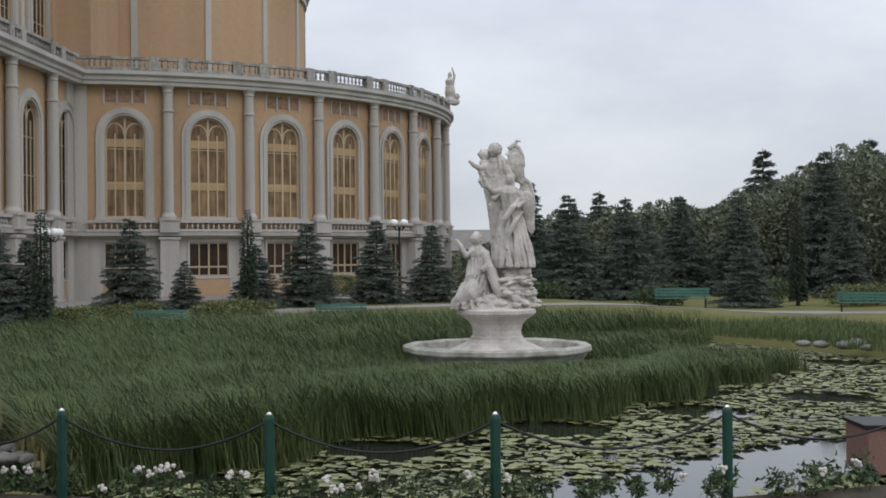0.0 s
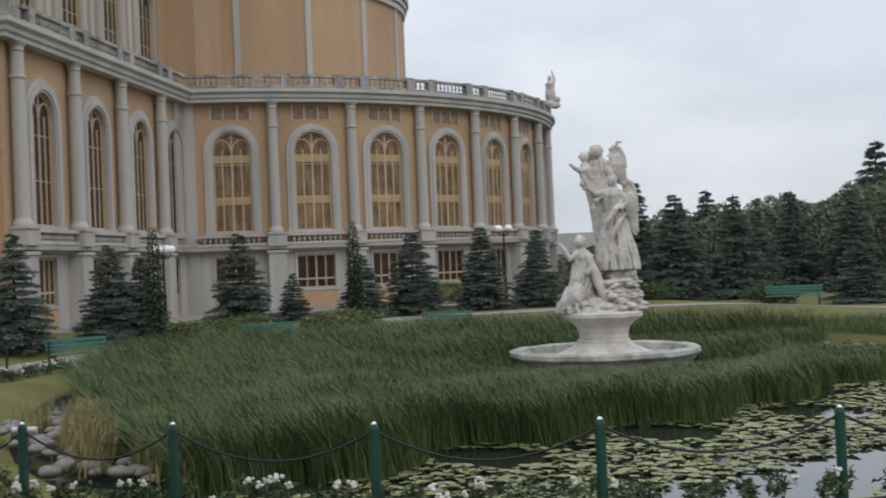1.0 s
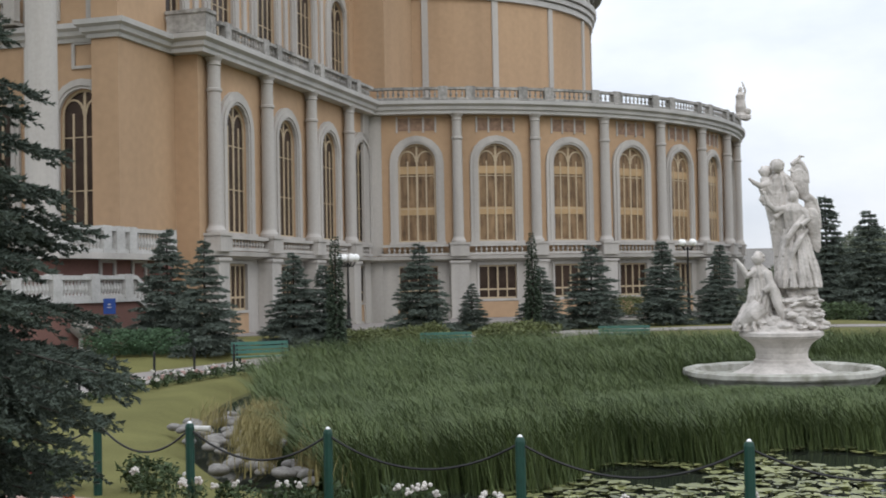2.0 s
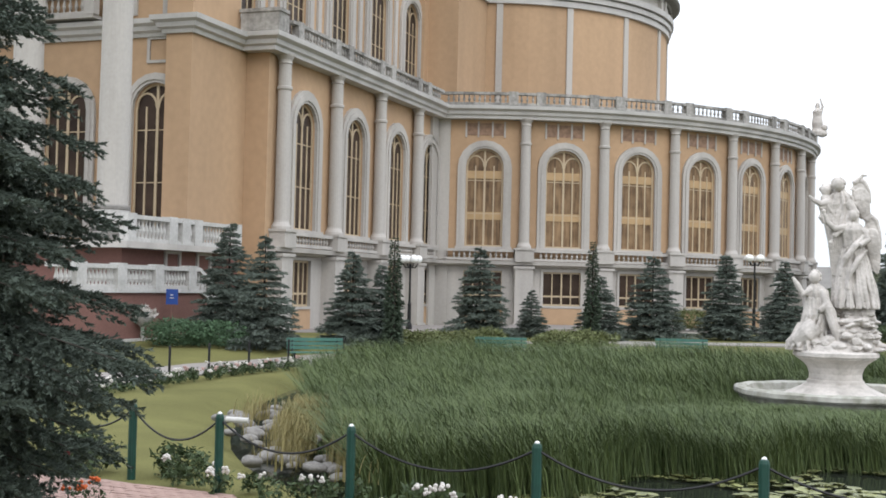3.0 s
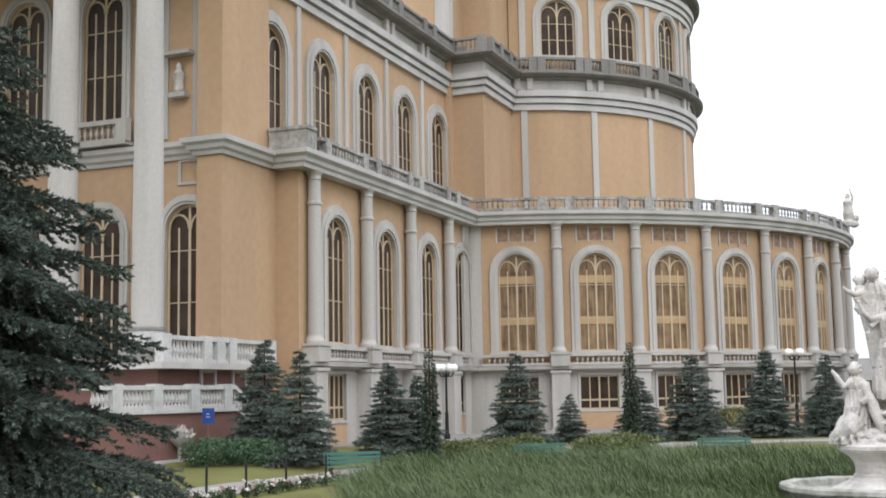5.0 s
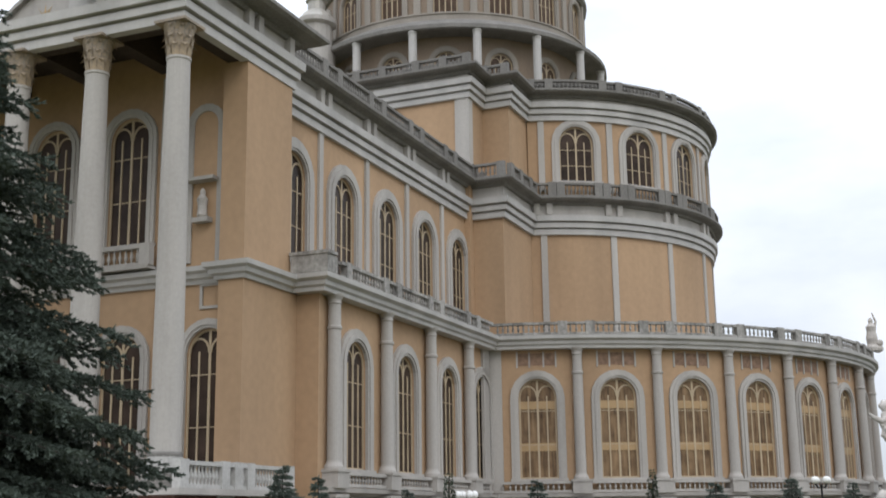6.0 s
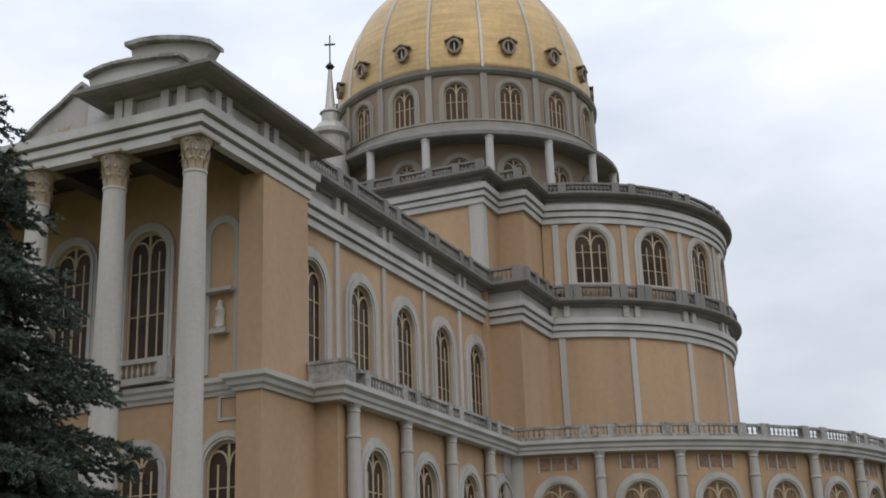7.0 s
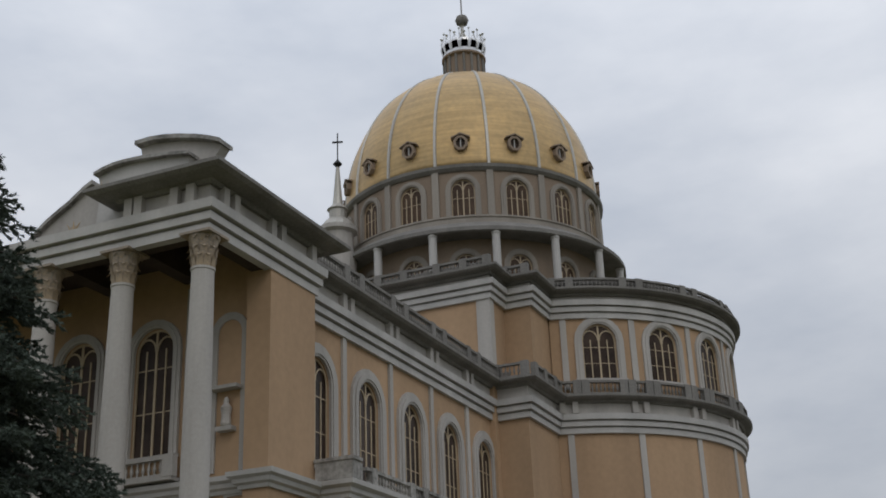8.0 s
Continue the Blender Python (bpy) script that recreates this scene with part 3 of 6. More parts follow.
# roofs of the upper parts
bm = bmesh.new()
lathe(bm, [(0.2, 32.9), (UR + 0.2, 32.9), (UR + 0.2, 33.2), (0.2, 33.2)], 48, (*AC, 0))
box(bm, -29, -3.2, 24.8, 75, 32.9, 33.2)
part("roof", bm, DARKSTONE, house)
bm = bmesh.new()
box(bm, -30, -3.5, -1.6, 25, 24.2, 24.5)
part("roof", bm, DARKSTONE, house)

# brown set near black, so the colour deepens the shade under the portico
SOFFIT = material("shade_darkened_brown_ceiling", (0.05, 0.036, 0.028), 0.85, fine=6, vary=0.3)
# portico: piers, inner wall, giant columns, soffit
inner = Flat(-31, -4.9, 0)
ix = [31 - 3.3, 31 - 7.7, 31 - 11.9, 31 - 16.1]
bm = bmesh.new()
pierced(bm, inner, 0, 28.4, 4.0, 12.7, [(s, 1.05, 4.4, 9.6, 1.05) for s in ix])
part("wall", bm, OCHRE, house)
bm = bmesh.new()
pierced(bm, inner, 0, 28.4, 12.7, 22.2, [(s, 1.05, 14.6, 19.4, 1.05) for s in ix[1:]])
part("wall", bm, OCHRE, house)
for s in ix:
    arched_window(house, inner, s, 1.05, 4.4, 9.6, DARKGLASS, 0.42)
for s in ix[1:]:
    arched_window(house, inner, s, 1.05, 14.6, 19.4, DARKGLASS, 0.42)
    bm = bmesh.new()
    slab(bm, inner, s - 1.7, s + 1.7, 0.0, 0.75, 13.36, 13.5)
    part("balcony", bm, STONE, house)
    balustrade(house, inner, s - 1.6, s + 1.6, 0.6, 13.5, 14.4, [s - 1.5, s + 1.5], STONE)
square_window(house, inner, 31 - 2.9, 0.75, 11.6, 12.45, 2)
for s in (31 - 5.6, 31 - 9.8, 31 - 14.0):
    bm = bmesh.new()
    slab(bm, inner, s - 0.33, s + 0.33, 0, 0.2, 4.0, 12.5)
    slab(bm, inner, s - 0.33, s + 0.33, 0, 0.2, 13.4, 22.0)
    part("pilaster_strip", bm, STONE, house)
bm = bmesh.new()
band(bm, inner, arch(27.3, 0.95, 13.5, 19.6, 0.95), arch(27.3, 0.62, 13.5, 19.6, 0.62), 0, 0.1)
part("niche", bm, STONE, house, "round-headed blind niche")
bm = bmesh.new()
slab(bm, inner, 26.6, 28.0, 0, 0.55, 17.0, 17.15)
part("canopy", bm, STONE, house)
bm = bmesh.new()
slab(bm, inner, 26.9, 27.7, 0, 0.4, 15.2, 15.4)
part("shelf", bm, STONE, house)
bm = bmesh.new()
lathe(bm, [(0.16, 0), (0.24, 0.1), (0.2, 0.5), (0.26, 0.8), (0.12, 1.0), (0.13, 1.15), (0.06, 1.28)], 10)
part("niche_figure", bm, MARBLE, house, m=pose(-3.7, -5.1, 15.4))
bm = bmesh.new()
box(bm, -2.6, -1.4, -5.4, -1.6, 13.3, 22.1)
part("pier", bm, OCHRE, house)
bm = bmesh.new()
box(bm, -2.6, -1.4, -5.4, -0.5, 0.0, 13.3)
part("pier", bm, OCHRE, house)
bm = bmesh.new()
box(bm, -1.4, -0.3, -0.92, -0.5, 0.0, 12.6)
part("pier", bm, OCHRE, house)
bm = bmesh.new()
box(bm, -30.9, -2.6, -4.5, -1.6, 4.0, 24.3)
part("core", bm, OCHRE, house)
bm = bmesh.new()
box(bm, -30.9, -5.7, -9.9, -4.5, 23.3, 23.5)
box(bm, -5.7, -1.6, -9.9, -4.5, 24.3, 24.5)
box(bm, -5.85, -5.6, -9.2, -4.95, 23.3, 24.4)
part("soffit", bm, SOFFIT, house, "brown portico ceiling, darkened to carry the shade")
bm = bmesh.new()
box(bm, -30.9, -1.62, -9.96, -9.2, 22.06, 23.34)
box(bm, -2.4, -1.62, -9.2, -5.42, 22.06, 24.35)
for k in range(1, 8):
    box(bm, -1.83 - 3.99 * k - 0.35, -1.83 - 3.99 * k + 0.35, -9.2, -4.95, 22.3, 23.4)
part("beam", bm, SOFFIT, house, "ceiling beams over the portico columns, darkened to carry the shade")
bm = bmesh.new()
box(bm, -30.9, -2.6, -4.9, -4.5, 22.2, 24.3)
part("wall", bm, OCHRE, house)

CAPGOLD = material("weathered_gilt_capital", (0.36, 0.27, 0.17), 0.6, 0.1, fine=12, vary=0.35, bump=0.4, tint=(0.22, 0.195, 0.17))
bm = bmesh.new()
lathe(bm, [(0.57, 5.26), (0.57, 9), (0.53, 15), (0.46, 20.5), (0.5, 20.52), (0.5, 20.62), (0.43, 20.64)], 24)
giant = part("giant_column", bm, STONE, house, "giant grey column with gilt capital", m=pose(-1.87, -9.75, 0))
bm = bmesh.new()
lathe(bm, [(0.43, 20.6), (0.45, 20.8), (0.48, 21.2), (0.56, 21.65), (0.66, 21.88), (0.66, 22.05)], 20)
for ring, (z, r, hgt, n) in enumerate(((20.62, 0.46, 0.5, 10), (20.98, 0.48, 0.5, 10), (21.34, 0.52, 0.55, 8))):
    for i in range(n):
        a = 2 * math.pi * (i + 0.5 * (ring % 2)) / n
        d, t = Vector((math.cos(a), math.sin(a), 0)), Vector((-math.sin(a), math.cos(a), 0))
        p = d * r
        q = [p - t * 0.13, p + t * 0.13, p + t * 0.12 + d * 0.1 + Vector((0, 0, hgt)), p - t * 0.12 + d * 0.1 + Vector((0, 0, hgt))]
        top = [v + Vector((0, 0, z)) for v in q]
        tip = (d * (r + 0.24)) + Vector((0, 0, z + hgt - 0.14))
        vs = [bm.verts.new(v) for v in top] + [bm.verts.new(tip)]
        bm.faces.new((vs[0], vs[1], vs[2], vs[3])); bm.faces.new((vs[3], vs[2], vs[4]))
box(bm, -0.72, 0.72, -0.72, 0.72, 21.95, 22.06)
part("capital", bm, CAPGOLD, giant, "weathered gilt leafy capital")
bm = bmesh.new()
lathe(bm, [(0.64, 4.5), (0.64, 5.1)], 28)
part("plinth", bm, WHITE, giant, "white column drum")
for z0, z1, r in ((3.95, 4.3, 0.86), (4.3, 4.52, 0.74), (5.08, 5.28, 0.66)):
    bm = bmesh.new()
    lathe(bm, [(r - 0.05, z0), (r, z0 + 0.05), (r, z1 - 0.05), (r - 0.05, z1)], 28)
    part("base_ring", bm, DARKSTONE, giant, "dark stone base ring")
for k in range(1, 8):
    copy_thing(giant, pose(-1.83 - 3.99 * k, -9.75, 0))

# scrolled gable over the portico front
def prism(name, outline, y0, y1, mat, parent, label=""):
    bm = bmesh.new()
    f0 = [bm.verts.new((x, y0, z)) for x, z in outline]
    f1 = [bm.verts.new((x, y1, z)) for x, z in outline]
    bm.faces.new(f0); bm.faces.new(f1[::-1])
    for i in range(len(outline)):
        j = (i + 1) % len(outline)
        bm.faces.new((f0[i], f1[i], f1[j], f0[j]))
    return part(name, bm, mat, parent, label)


def coping(parent, line, y0, y1, t):
    bm = bmesh.new()
    up = [(x, z + t) for x, z in line]
    vs = [[bm.verts.new((x, y, z)) for x, z in l] for y in (y0, y1) for l in (line, up)]
    n = len(line)
    for i in range(n - 1):
        bm.faces.new((vs[0][i], vs[0][i + 1], vs[1][i + 1], vs[1][i])); bm.faces.new((vs[2][i + 1], vs[2][i], vs[3][i], vs[3][i + 1]))
        bm.faces.new((vs[1][i], vs[1][i + 1], vs[3][i + 1], vs[3][i])); bm.faces.new((vs[0][i + 1], vs[0][i], vs[2][i], vs[2][i + 1]))
    for i in (0, n - 1):
        bm.faces.new((vs[0][i], vs[1][i], vs[3][i], vs[2][i]))
    part("coping", bm, AGED, parent)


top_line = [(-6.2, 27.52), (-5.4, 27.54), (-4.6, 27.46), (-3.84, 27.3), (-3.0, 27.08), (-2.35, 26.86), (-1.75, 26.6)]
mid_line = [(-7.97, 26.26), (-7.5, 26.4), (-7.0, 26.49), (-6.3, 26.51), (-5.57, 26.48), (-4.16, 26.34), (-2.98, 26.14)]
scroll = [(-13.0, 23.5), (-11.9, 23.95), (-11.4, 24.4), (-11.0, 24.72), (-10.27, 25.15), (-9.7, 25.45), (-9.33, 25.72), (-8.9, 26.0), (-8.5, 26.2)]
gab = prism("gable", [(-16.0, 23.3), (-14.0, 23.45)] + scroll + [(-6.2, 26.4), (-5.95, 26.8), (-6.1, 27.5), (-5.4, 27.54), (-3.84, 27.3), (-2.35, 26.86), (-1.85, 26.62), (-2.2, 26.1), (-2.1, 23.3)], -8.8, -8.2, STONE, house, "scrolled pale gable over the portico")
coping(gab, top_line, -9.15, -8.1, 0.2)
prism("gable_panel", [(-7.9, 23.36), (-7.75, 25.6), (-7.9, 26.26), (-7.0, 26.49), (-6.3, 26.51), (-5.57, 26.48), (-4.16, 26.34), (-3.1, 26.16), (-3.3, 25.6), (-3.3, 23.36)], -9.3, -8.82, BANDS, gab)
coping(gab, mid_line, -9.6, -8.85, 0.15)
coping(gab, scroll, -9.05, -7.7, 0.2)
for x, z, k in ((-7.7, 25.3, 0.9), (-9.5, 24.0, 0.9), (-10.9, 23.7, 0.6)):
    bm = bmesh.new()
    for i in range(11):
        a = math.pi * (0.05 + 0.9 * i / 10)
        r = k * (0.85 if i % 2 else 0.55)
        y = -9.34 if x > -8.6 else -8.84
        vs = [bm.verts.new(p) for p in ((x - 0.06, y, z), (x + 0.06, y, z), (x + r * math.cos(a), y, z + r * math.sin(a)), (x, y - 0.06, z + 0.05))]
        bm.faces.new((vs[0], vs[3], vs[2])); bm.faces.new((vs[3], vs[1], vs[2])); bm.faces.new((vs[0], vs[1], vs[3]))
    part("sunburst", bm, GOLD, gab, "gilded relief rays")

rim_w = Flat(-1.55, -10.0, 90)
bm = bmesh.new()
slab(bm, rim_w, 0.4, 8.2, 0.55, 0.75, z_block, z_block + 0.3)
rim = part("gutter_parapet", bm, DARKSTONE, house, "low dark parapet over the cornice")
for k in range(7):
    bm = bmesh.new()
    slab(bm, rim_w, 0.5 + 1.2 * k, 0.8 + 1.2 * k, 0.5, 0.8, z_block, z_block + 0.42)
    part("post", bm, DARKSTONE, rim)
# terrace before the portico, with white balustrades and red-brown base
bm = bmesh.new()
box(bm, -31, -0.4, -10.9, -2.6, 3.72, 3.95)
part("terrace", bm, STONE, house)
bm = bmesh.new()
box(bm, -31, -1.2, -10.0, -1.6, 0, 3.72)
part("terrace_base", bm, REDBROWN, house, "red-brown plastered terrace base")
balustrade(house, Flat(-0.62, -10.7, 90), 0, 8.0, 0, 3.95, 4.92, [0.2, 2.9, 3.8, 4.7, 7.8], WHITE, 0.22)
square_window(house, Flat(-1.2, -10.0, 90), 3.3, 0.42, 2.75, 3.6, 1)
square_window(house, Flat(-1.2, -10.0, 90), 5.6, 0.42, 2.6, 3.6, 1)
bm = bmesh.new()
box(bm, -14, -0.05, -15.5, -6.6, 0, 2.12)
hexa(bm, [(-0.55, -6.6, 0), (-0.05, -6.6, 0), (-0.05, -3.4, 0), (-0.55, -3.4, 0), (-0.55, -6.6, 2.12), (-0.05, -6.6, 2.12), (-0.05, -3.4, 0.5), (-0.55, -3.4, 0.5)])
part("landing", bm, REDBROWN, house, "red-brown stair landing wall")
bm = bmesh.new()
box(bm, -14, 0.06, -15.6, -6.5, 2.12, 2.24)
hexa(bm, [(-0.6, -6.5, 2.12), (0.06, -6.5, 2.12), (0.06, -3.3, 0.5), (-0.6, -3.3, 0.5), (-0.6, -6.5, 2.24), (0.06, -6.5, 2.24), (0.06, -3.3, 0.62), (-0.6, -3.3, 0.62)])
part("landing_slab", bm, WHITE, house)
balustrade(house, Flat(-0.12, -15.5, 90), 0, 8.9, 0, 2.24, 3.1, [1.5, 3.78, 6.1, 8.34], WHITE, 0.2)
bm = bmesh.new()
hexa(bm, [(-0.28, -6.6, 2.94), (0.04, -6.6, 2.94), (0.04, -3.5, 1.2), (-0.28, -3.5, 1.2), (-0.28, -6.6, 3.1), (0.04, -6.6, 3.1), (0.04, -3.5, 1.36), (-0.28, -3.5, 1.36)])
for k in range(13):
    f = (k + 0.5) / 13
    x, y, zf = -0.12, -6.6 + 3.1 * f, 2.22 - 1.62 * f
    lathe(bm, [(0.06, zf), (0.04, zf + 0.1), (0.085, zf + 0.3), (0.04, zf + 0.55), (0.06, zf + 0.75)], 6, (x, y, 0))
part("stair_rail", bm, WHITE, house, "white sloping stair balustrade")
bm = bmesh.new()
box(bm, -0.04, 0.14, -15.5, -6.5, 0.3, 0.5)
part("kerb", bm, WHITE, house)

# the dome
DRUMWALL = material("brown_grey_drum_stucco", (0.26, 0.20, 0.15), 0.85, fine=10, coarse=0.4, vary=0.15, streak=True)
BROWNGLASS = material("brown_window_glass", (0.08, 0.05, 0.032), 0.3, fine=1.5, vary=0.4, bump=0, spec=0.15)
DRUMSTONE = material("brown_grey_drum_stone", (0.30, 0.27, 0.235), 0.8, fine=7, coarse=0.6, vary=0.18, bump=0.1, streak=True, grain=0.4)



B0 = 20.886 - 2.0
wins = [B0 + 22.5 * k for k in range(-4, 6)]
bm = bmesh.new()
drum_w = Round(DC, 12.42, B0 - 101.25)
gall_w = Round(DC, 12.27, B0 - 101.25)
pierced(bm, drum_w, 0, radians(225) * 12.42, 43.4, 50.0, [(radians(b - B0 + 101.25) * 12.42, 1.05, 45.3, 47.9, 1.05) for b in wins])
part("wall", bm, DRUMWALL, house, "brown-grey drum wall under the dome")
bm = bmesh.new()
pierced(bm, gall_w, 0, radians(225) * 12.27, 32.5, 43.4, [(radians(b - B0 + 101.25) * 12.27, 1.05, 37.7, 40.8, 1.05) for b in wins])
part("wall", bm, DRUMWALL, house)
bm = bmesh.new()
lathe(bm, [(11.7, 32.6), (11.7, 50.0)], 48, (*DC, 0))
part("core", bm, DARKSTONE, house)
for b in wins:
    w1 = Round(DC, 12.42, 0.0)
    arched_window(house, drum_w, radians(b - B0 + 101.25) * 12.42, 1.05, 45.3, 47.9, BROWNGLASS, 0.5, rows=1, sill=False, stone=DRUMSTONE)
    arched_window(house, gall_w, radians(b - B0 + 101.25) * 12.27, 1.05, 37.7, 40.8, BROWNGLASS, 0.5, rows=1, sill=False, stone=DRUMSTONE)
    bm = bmesh.new()
    slab(bm, w1, radians(b + 11.25) * 12.42 - 0.3, radians(b + 11.25) * 12.42 + 0.3, 0, 0.2, 44.4, 49.9)
    part("pilaster_strip", bm, DRUMSTONE, house)
    x, y, _ = Round(DC, 14.0, 0).at(radians(b + 11.25) * 14.0, 0, 0)
    bm = bmesh.new()
    lathe(bm, [(0.36, 33.0), (0.36, 42.9), (0.42, 43.0), (0.42, 43.2)], 12)
    part("gallery_pillar", bm, BANDS, house, m=pose(x, y, 0))
bm = bmesh.new()
lathe(bm, [(12.3, 43.2), (14.3, 43.1), (14.5, 43.2), (14.5, 43.55), (13.4, 44.3), (13.2, 44.45), (12.3, 44.45)], 64, (*DC, 0))
part("gallery_roof", bm, DARKSTONE, house)
bm = bmesh.new()
lathe(bm, [(12.95, 44.45), (12.95, 44.6), (12.88, 44.6), (12.88, 45.1), (12.98, 45.1), (12.98, 45.25), (12.75, 45.25), (12.75, 44.45)], 64, (*DC, 0))
part("drum_parapet", bm, DRUMSTONE, house)
bm = bmesh.new()
lathe(bm, [(12.3, 49.7), (12.6, 49.75), (12.85, 50.0), (12.9, 50.3), (12.4, 50.45), (12.0, 50.45)], 64, (*DC, 0))
part("drum_cornice", bm, DARKSTONE, house)


def dome_r(z):
    t = min(1.0, max(0.0, (z - 50.4) / 15.02))
    return 12.35 * (1 - t ** 2.22) ** 0.5


zs = [50.4 + 14.9 * i / 28 for i in range(29)]
bm = bmesh.new()
lathe(bm, [(dome_r(z), z) for z in zs], 96, (*DC, 0))
dome = part("dome", bm, GOLD, house, "gilded dome with silver ribs", smooth=True)
for k in range(16):
    b = radians(B0 + 11.25 + 22.5 * k)
    bm = bmesh.new()
    rows = []
    for z in zs:
        r = dome_r(z)
        hw = 0.16
        rows.append([bm.verts.new((DC[0] + (r + o) * math.sin(b) + h * math.cos(b), DC[1] - (r + o) * math.cos(b) + h * math.sin(b), z)) for h, o in ((-hw, 0), (-hw * 0.7, 0.14), (hw * 0.7, 0.14), (hw, 0))])
    for p, q in zip(rows, rows[1:]):
        for i in range(3):
            bm.faces.new((p[i], p[i + 1], q[i + 1], q[i]))
    part("rib", bm, LEAD, dome, "silver rib")
for k in range(-4, 6):
    b = B0 + 22.5 * k
    w2 = Round(DC, dome_r(53.0), 0.0)
    s = radians(b) * w2.r
    bm = bmesh.new()
    o8 = [(s + 0.66 * math.cos(math.pi / 8 + math.pi / 4 * i), 52.5 + 0.76 * math.sin(math.pi / 8 + math.pi / 4 * i)) for i in range(8)]
    i8 = [(s + 0.42 * math.cos(math.pi / 8 + math.pi / 4 * i), 52.5 + 0.52 * math.sin(math.pi / 8 + math.pi / 4 * i)) for i in range(8)]
    band(bm, w2, o8, i8, -0.4, 0.5, True)
    for e in (-1, 1):
        hexa(bm, [w2.at(s, 0.56, 53.36), w2.at(s + e * 0.84, 0.56, 52.98), w2.at(s + e * 0.84, -0.6, 52.98), w2.at(s, -0.6, 53.36),
                  w2.at(s, 0.56, 53.5), w2.at(s + e * 0.84, 0.56, 53.1), w2.at(s + e * 0.84, -0.6, 53.1), w2.at(s, -0.6, 53.5)])
    dm = part("dormer", bm, DRUMWALL, dome, "dark round dormer window")
    bm = bmesh.new()
    band(bm, w2, i8, [(s + 0.01 * math.cos(i), 52.5 + 0.01 * math.sin(i)) for i in range(8)], 0.2, 0.24, True)
    part("pane", bm, DARKGLASS, dm)
    bm = bmesh.new()
    slab(bm, w2, s - 0.05, s + 0.05, 0.22, 0.34, 52.0, 53.0)
    part("bar", bm, BANDS, dm)
bm = bmesh.new()
lathe(bm, [(2.3, 64.7), (2.3, 65.6), (2.0, 65.7), (2.0, 68.2), (2.3, 68.3), (2.3, 68.5), (0.3, 68.6)], 24, (*DC, 0))
lan = part("lantern", bm, DRUMWALL, house)
for i in range(16):
    a = 2 * math.pi * i / 16
    bm = bmesh.new()
    lathe(bm, [(0.13, 65.7), (0.13, 68.3)], 6, (DC[0] + 2.08 * math.sin(a), DC[1] - 2.08 * math.cos(a), 0))
    part("post", bm, DARKSTONE, lan)
bm = bmesh.new()
lathe(bm, [(1.95, 68.5), (2.05, 68.5), (2.12, 68.95), (1.98, 68.95)], 32, (*DC, 0))
lathe(bm, [(2.2, 69.75), (2.3, 69.75), (2.3, 69.95), (2.2, 69.95), (2.2, 69.75)], 32, (*DC, 0))
for i in range(14):
    a = 2 * math.pi * i / 14
    c = lambda r, z, da=0.0: (DC[0] + r * math.sin(a + da), DC[1] - r * math.cos(a + da), z)
    tube(bm, [c(2.08, 68.9, -0.2), c(2.28, 69.6, -0.17), c(2.25, 70.5), c(2.28, 69.6, 0.17), c(2.08, 68.9, 0.2)], 0.09, 5)
    tube(bm, [c(2.08, 68.9, -0.22), c(2.3, 69.6, -0.22), c(2.25, 70.9, -0.22)], 0.08, 5)
    lathe(bm, [(0.02, -0.2), (0.19, 0), (0.02, 0.2)], 6, c(2.25, 70.7))
    lathe(bm, [(0.02, -0.16), (0.15, 0), (0.02, 0.26)], 6, c(2.25, 71.1, -0.22))
part("crown", bm, SILVER, lan, "silver openwork crown")
bm = bmesh.new()
lathe(bm, [(0.5, 68.6), (0.3, 70.5), (0.45, 71.4), (0.2, 71.8), (0.16, 72.6), (0.3, 72.75)], 14, (*DC, 0))
part("finial", bm, LEAD, lan)
bm = bmesh.new()
lathe(bm, [(0.2, 72.7), (0.55, 72.9), (0.72, 73.35), (0.55, 73.8), (0.15, 74.0), (0.08, 74.1), (0.07, 77.5)], 16, (*DC, 0))
part("orb", bm, DARKSTONE, lan, "dark orb under a thin mast", smooth=True)
# small turret with a spire behind the side wing
turret = empty("bell_turret", pose(-13.9, 101, -3.5), "slender grey turret with a cross-topped spire", "tower")
bm = bmesh.new()
lathe(bm, [(1.7, 3.4), (1.7, 47.0), (1.4, 47.2), (1.4, 49.2), (1.8, 49.4), (1.8, 49.8)], 16)
part("shaft", bm, STONE, turret)
bm = bmesh.new()
lathe(bm, [(1.7, 49.8), (1.2, 50.5), (0.8, 50.8), (0.8, 51.6), (1.0, 51.7), (0.5, 52.2), (0.42, 52.8), (0.17, 56.0), (0.14, 56.1)], 14)
part("spire", bm, LEAD, turret)
bm = bmesh.new()
lathe(bm, [(0.1, 56.0), (0.45, 56.4), (0.1, 56.8), (0.06, 57.0), (0.06, 59.6)], 8)
box(bm, -0.5, 0.5, -0.06, 0.06, 58.6, 58.75)
part("cross", bm, BLACKIRON, turret)


# ---------------------------------------------------------------- ground and pond
def in_pond(x, y):
    return (abs(x - 8.5) / 12.0) ** 2.5 + (abs(y - 28.0) / 15.5) ** 2.5


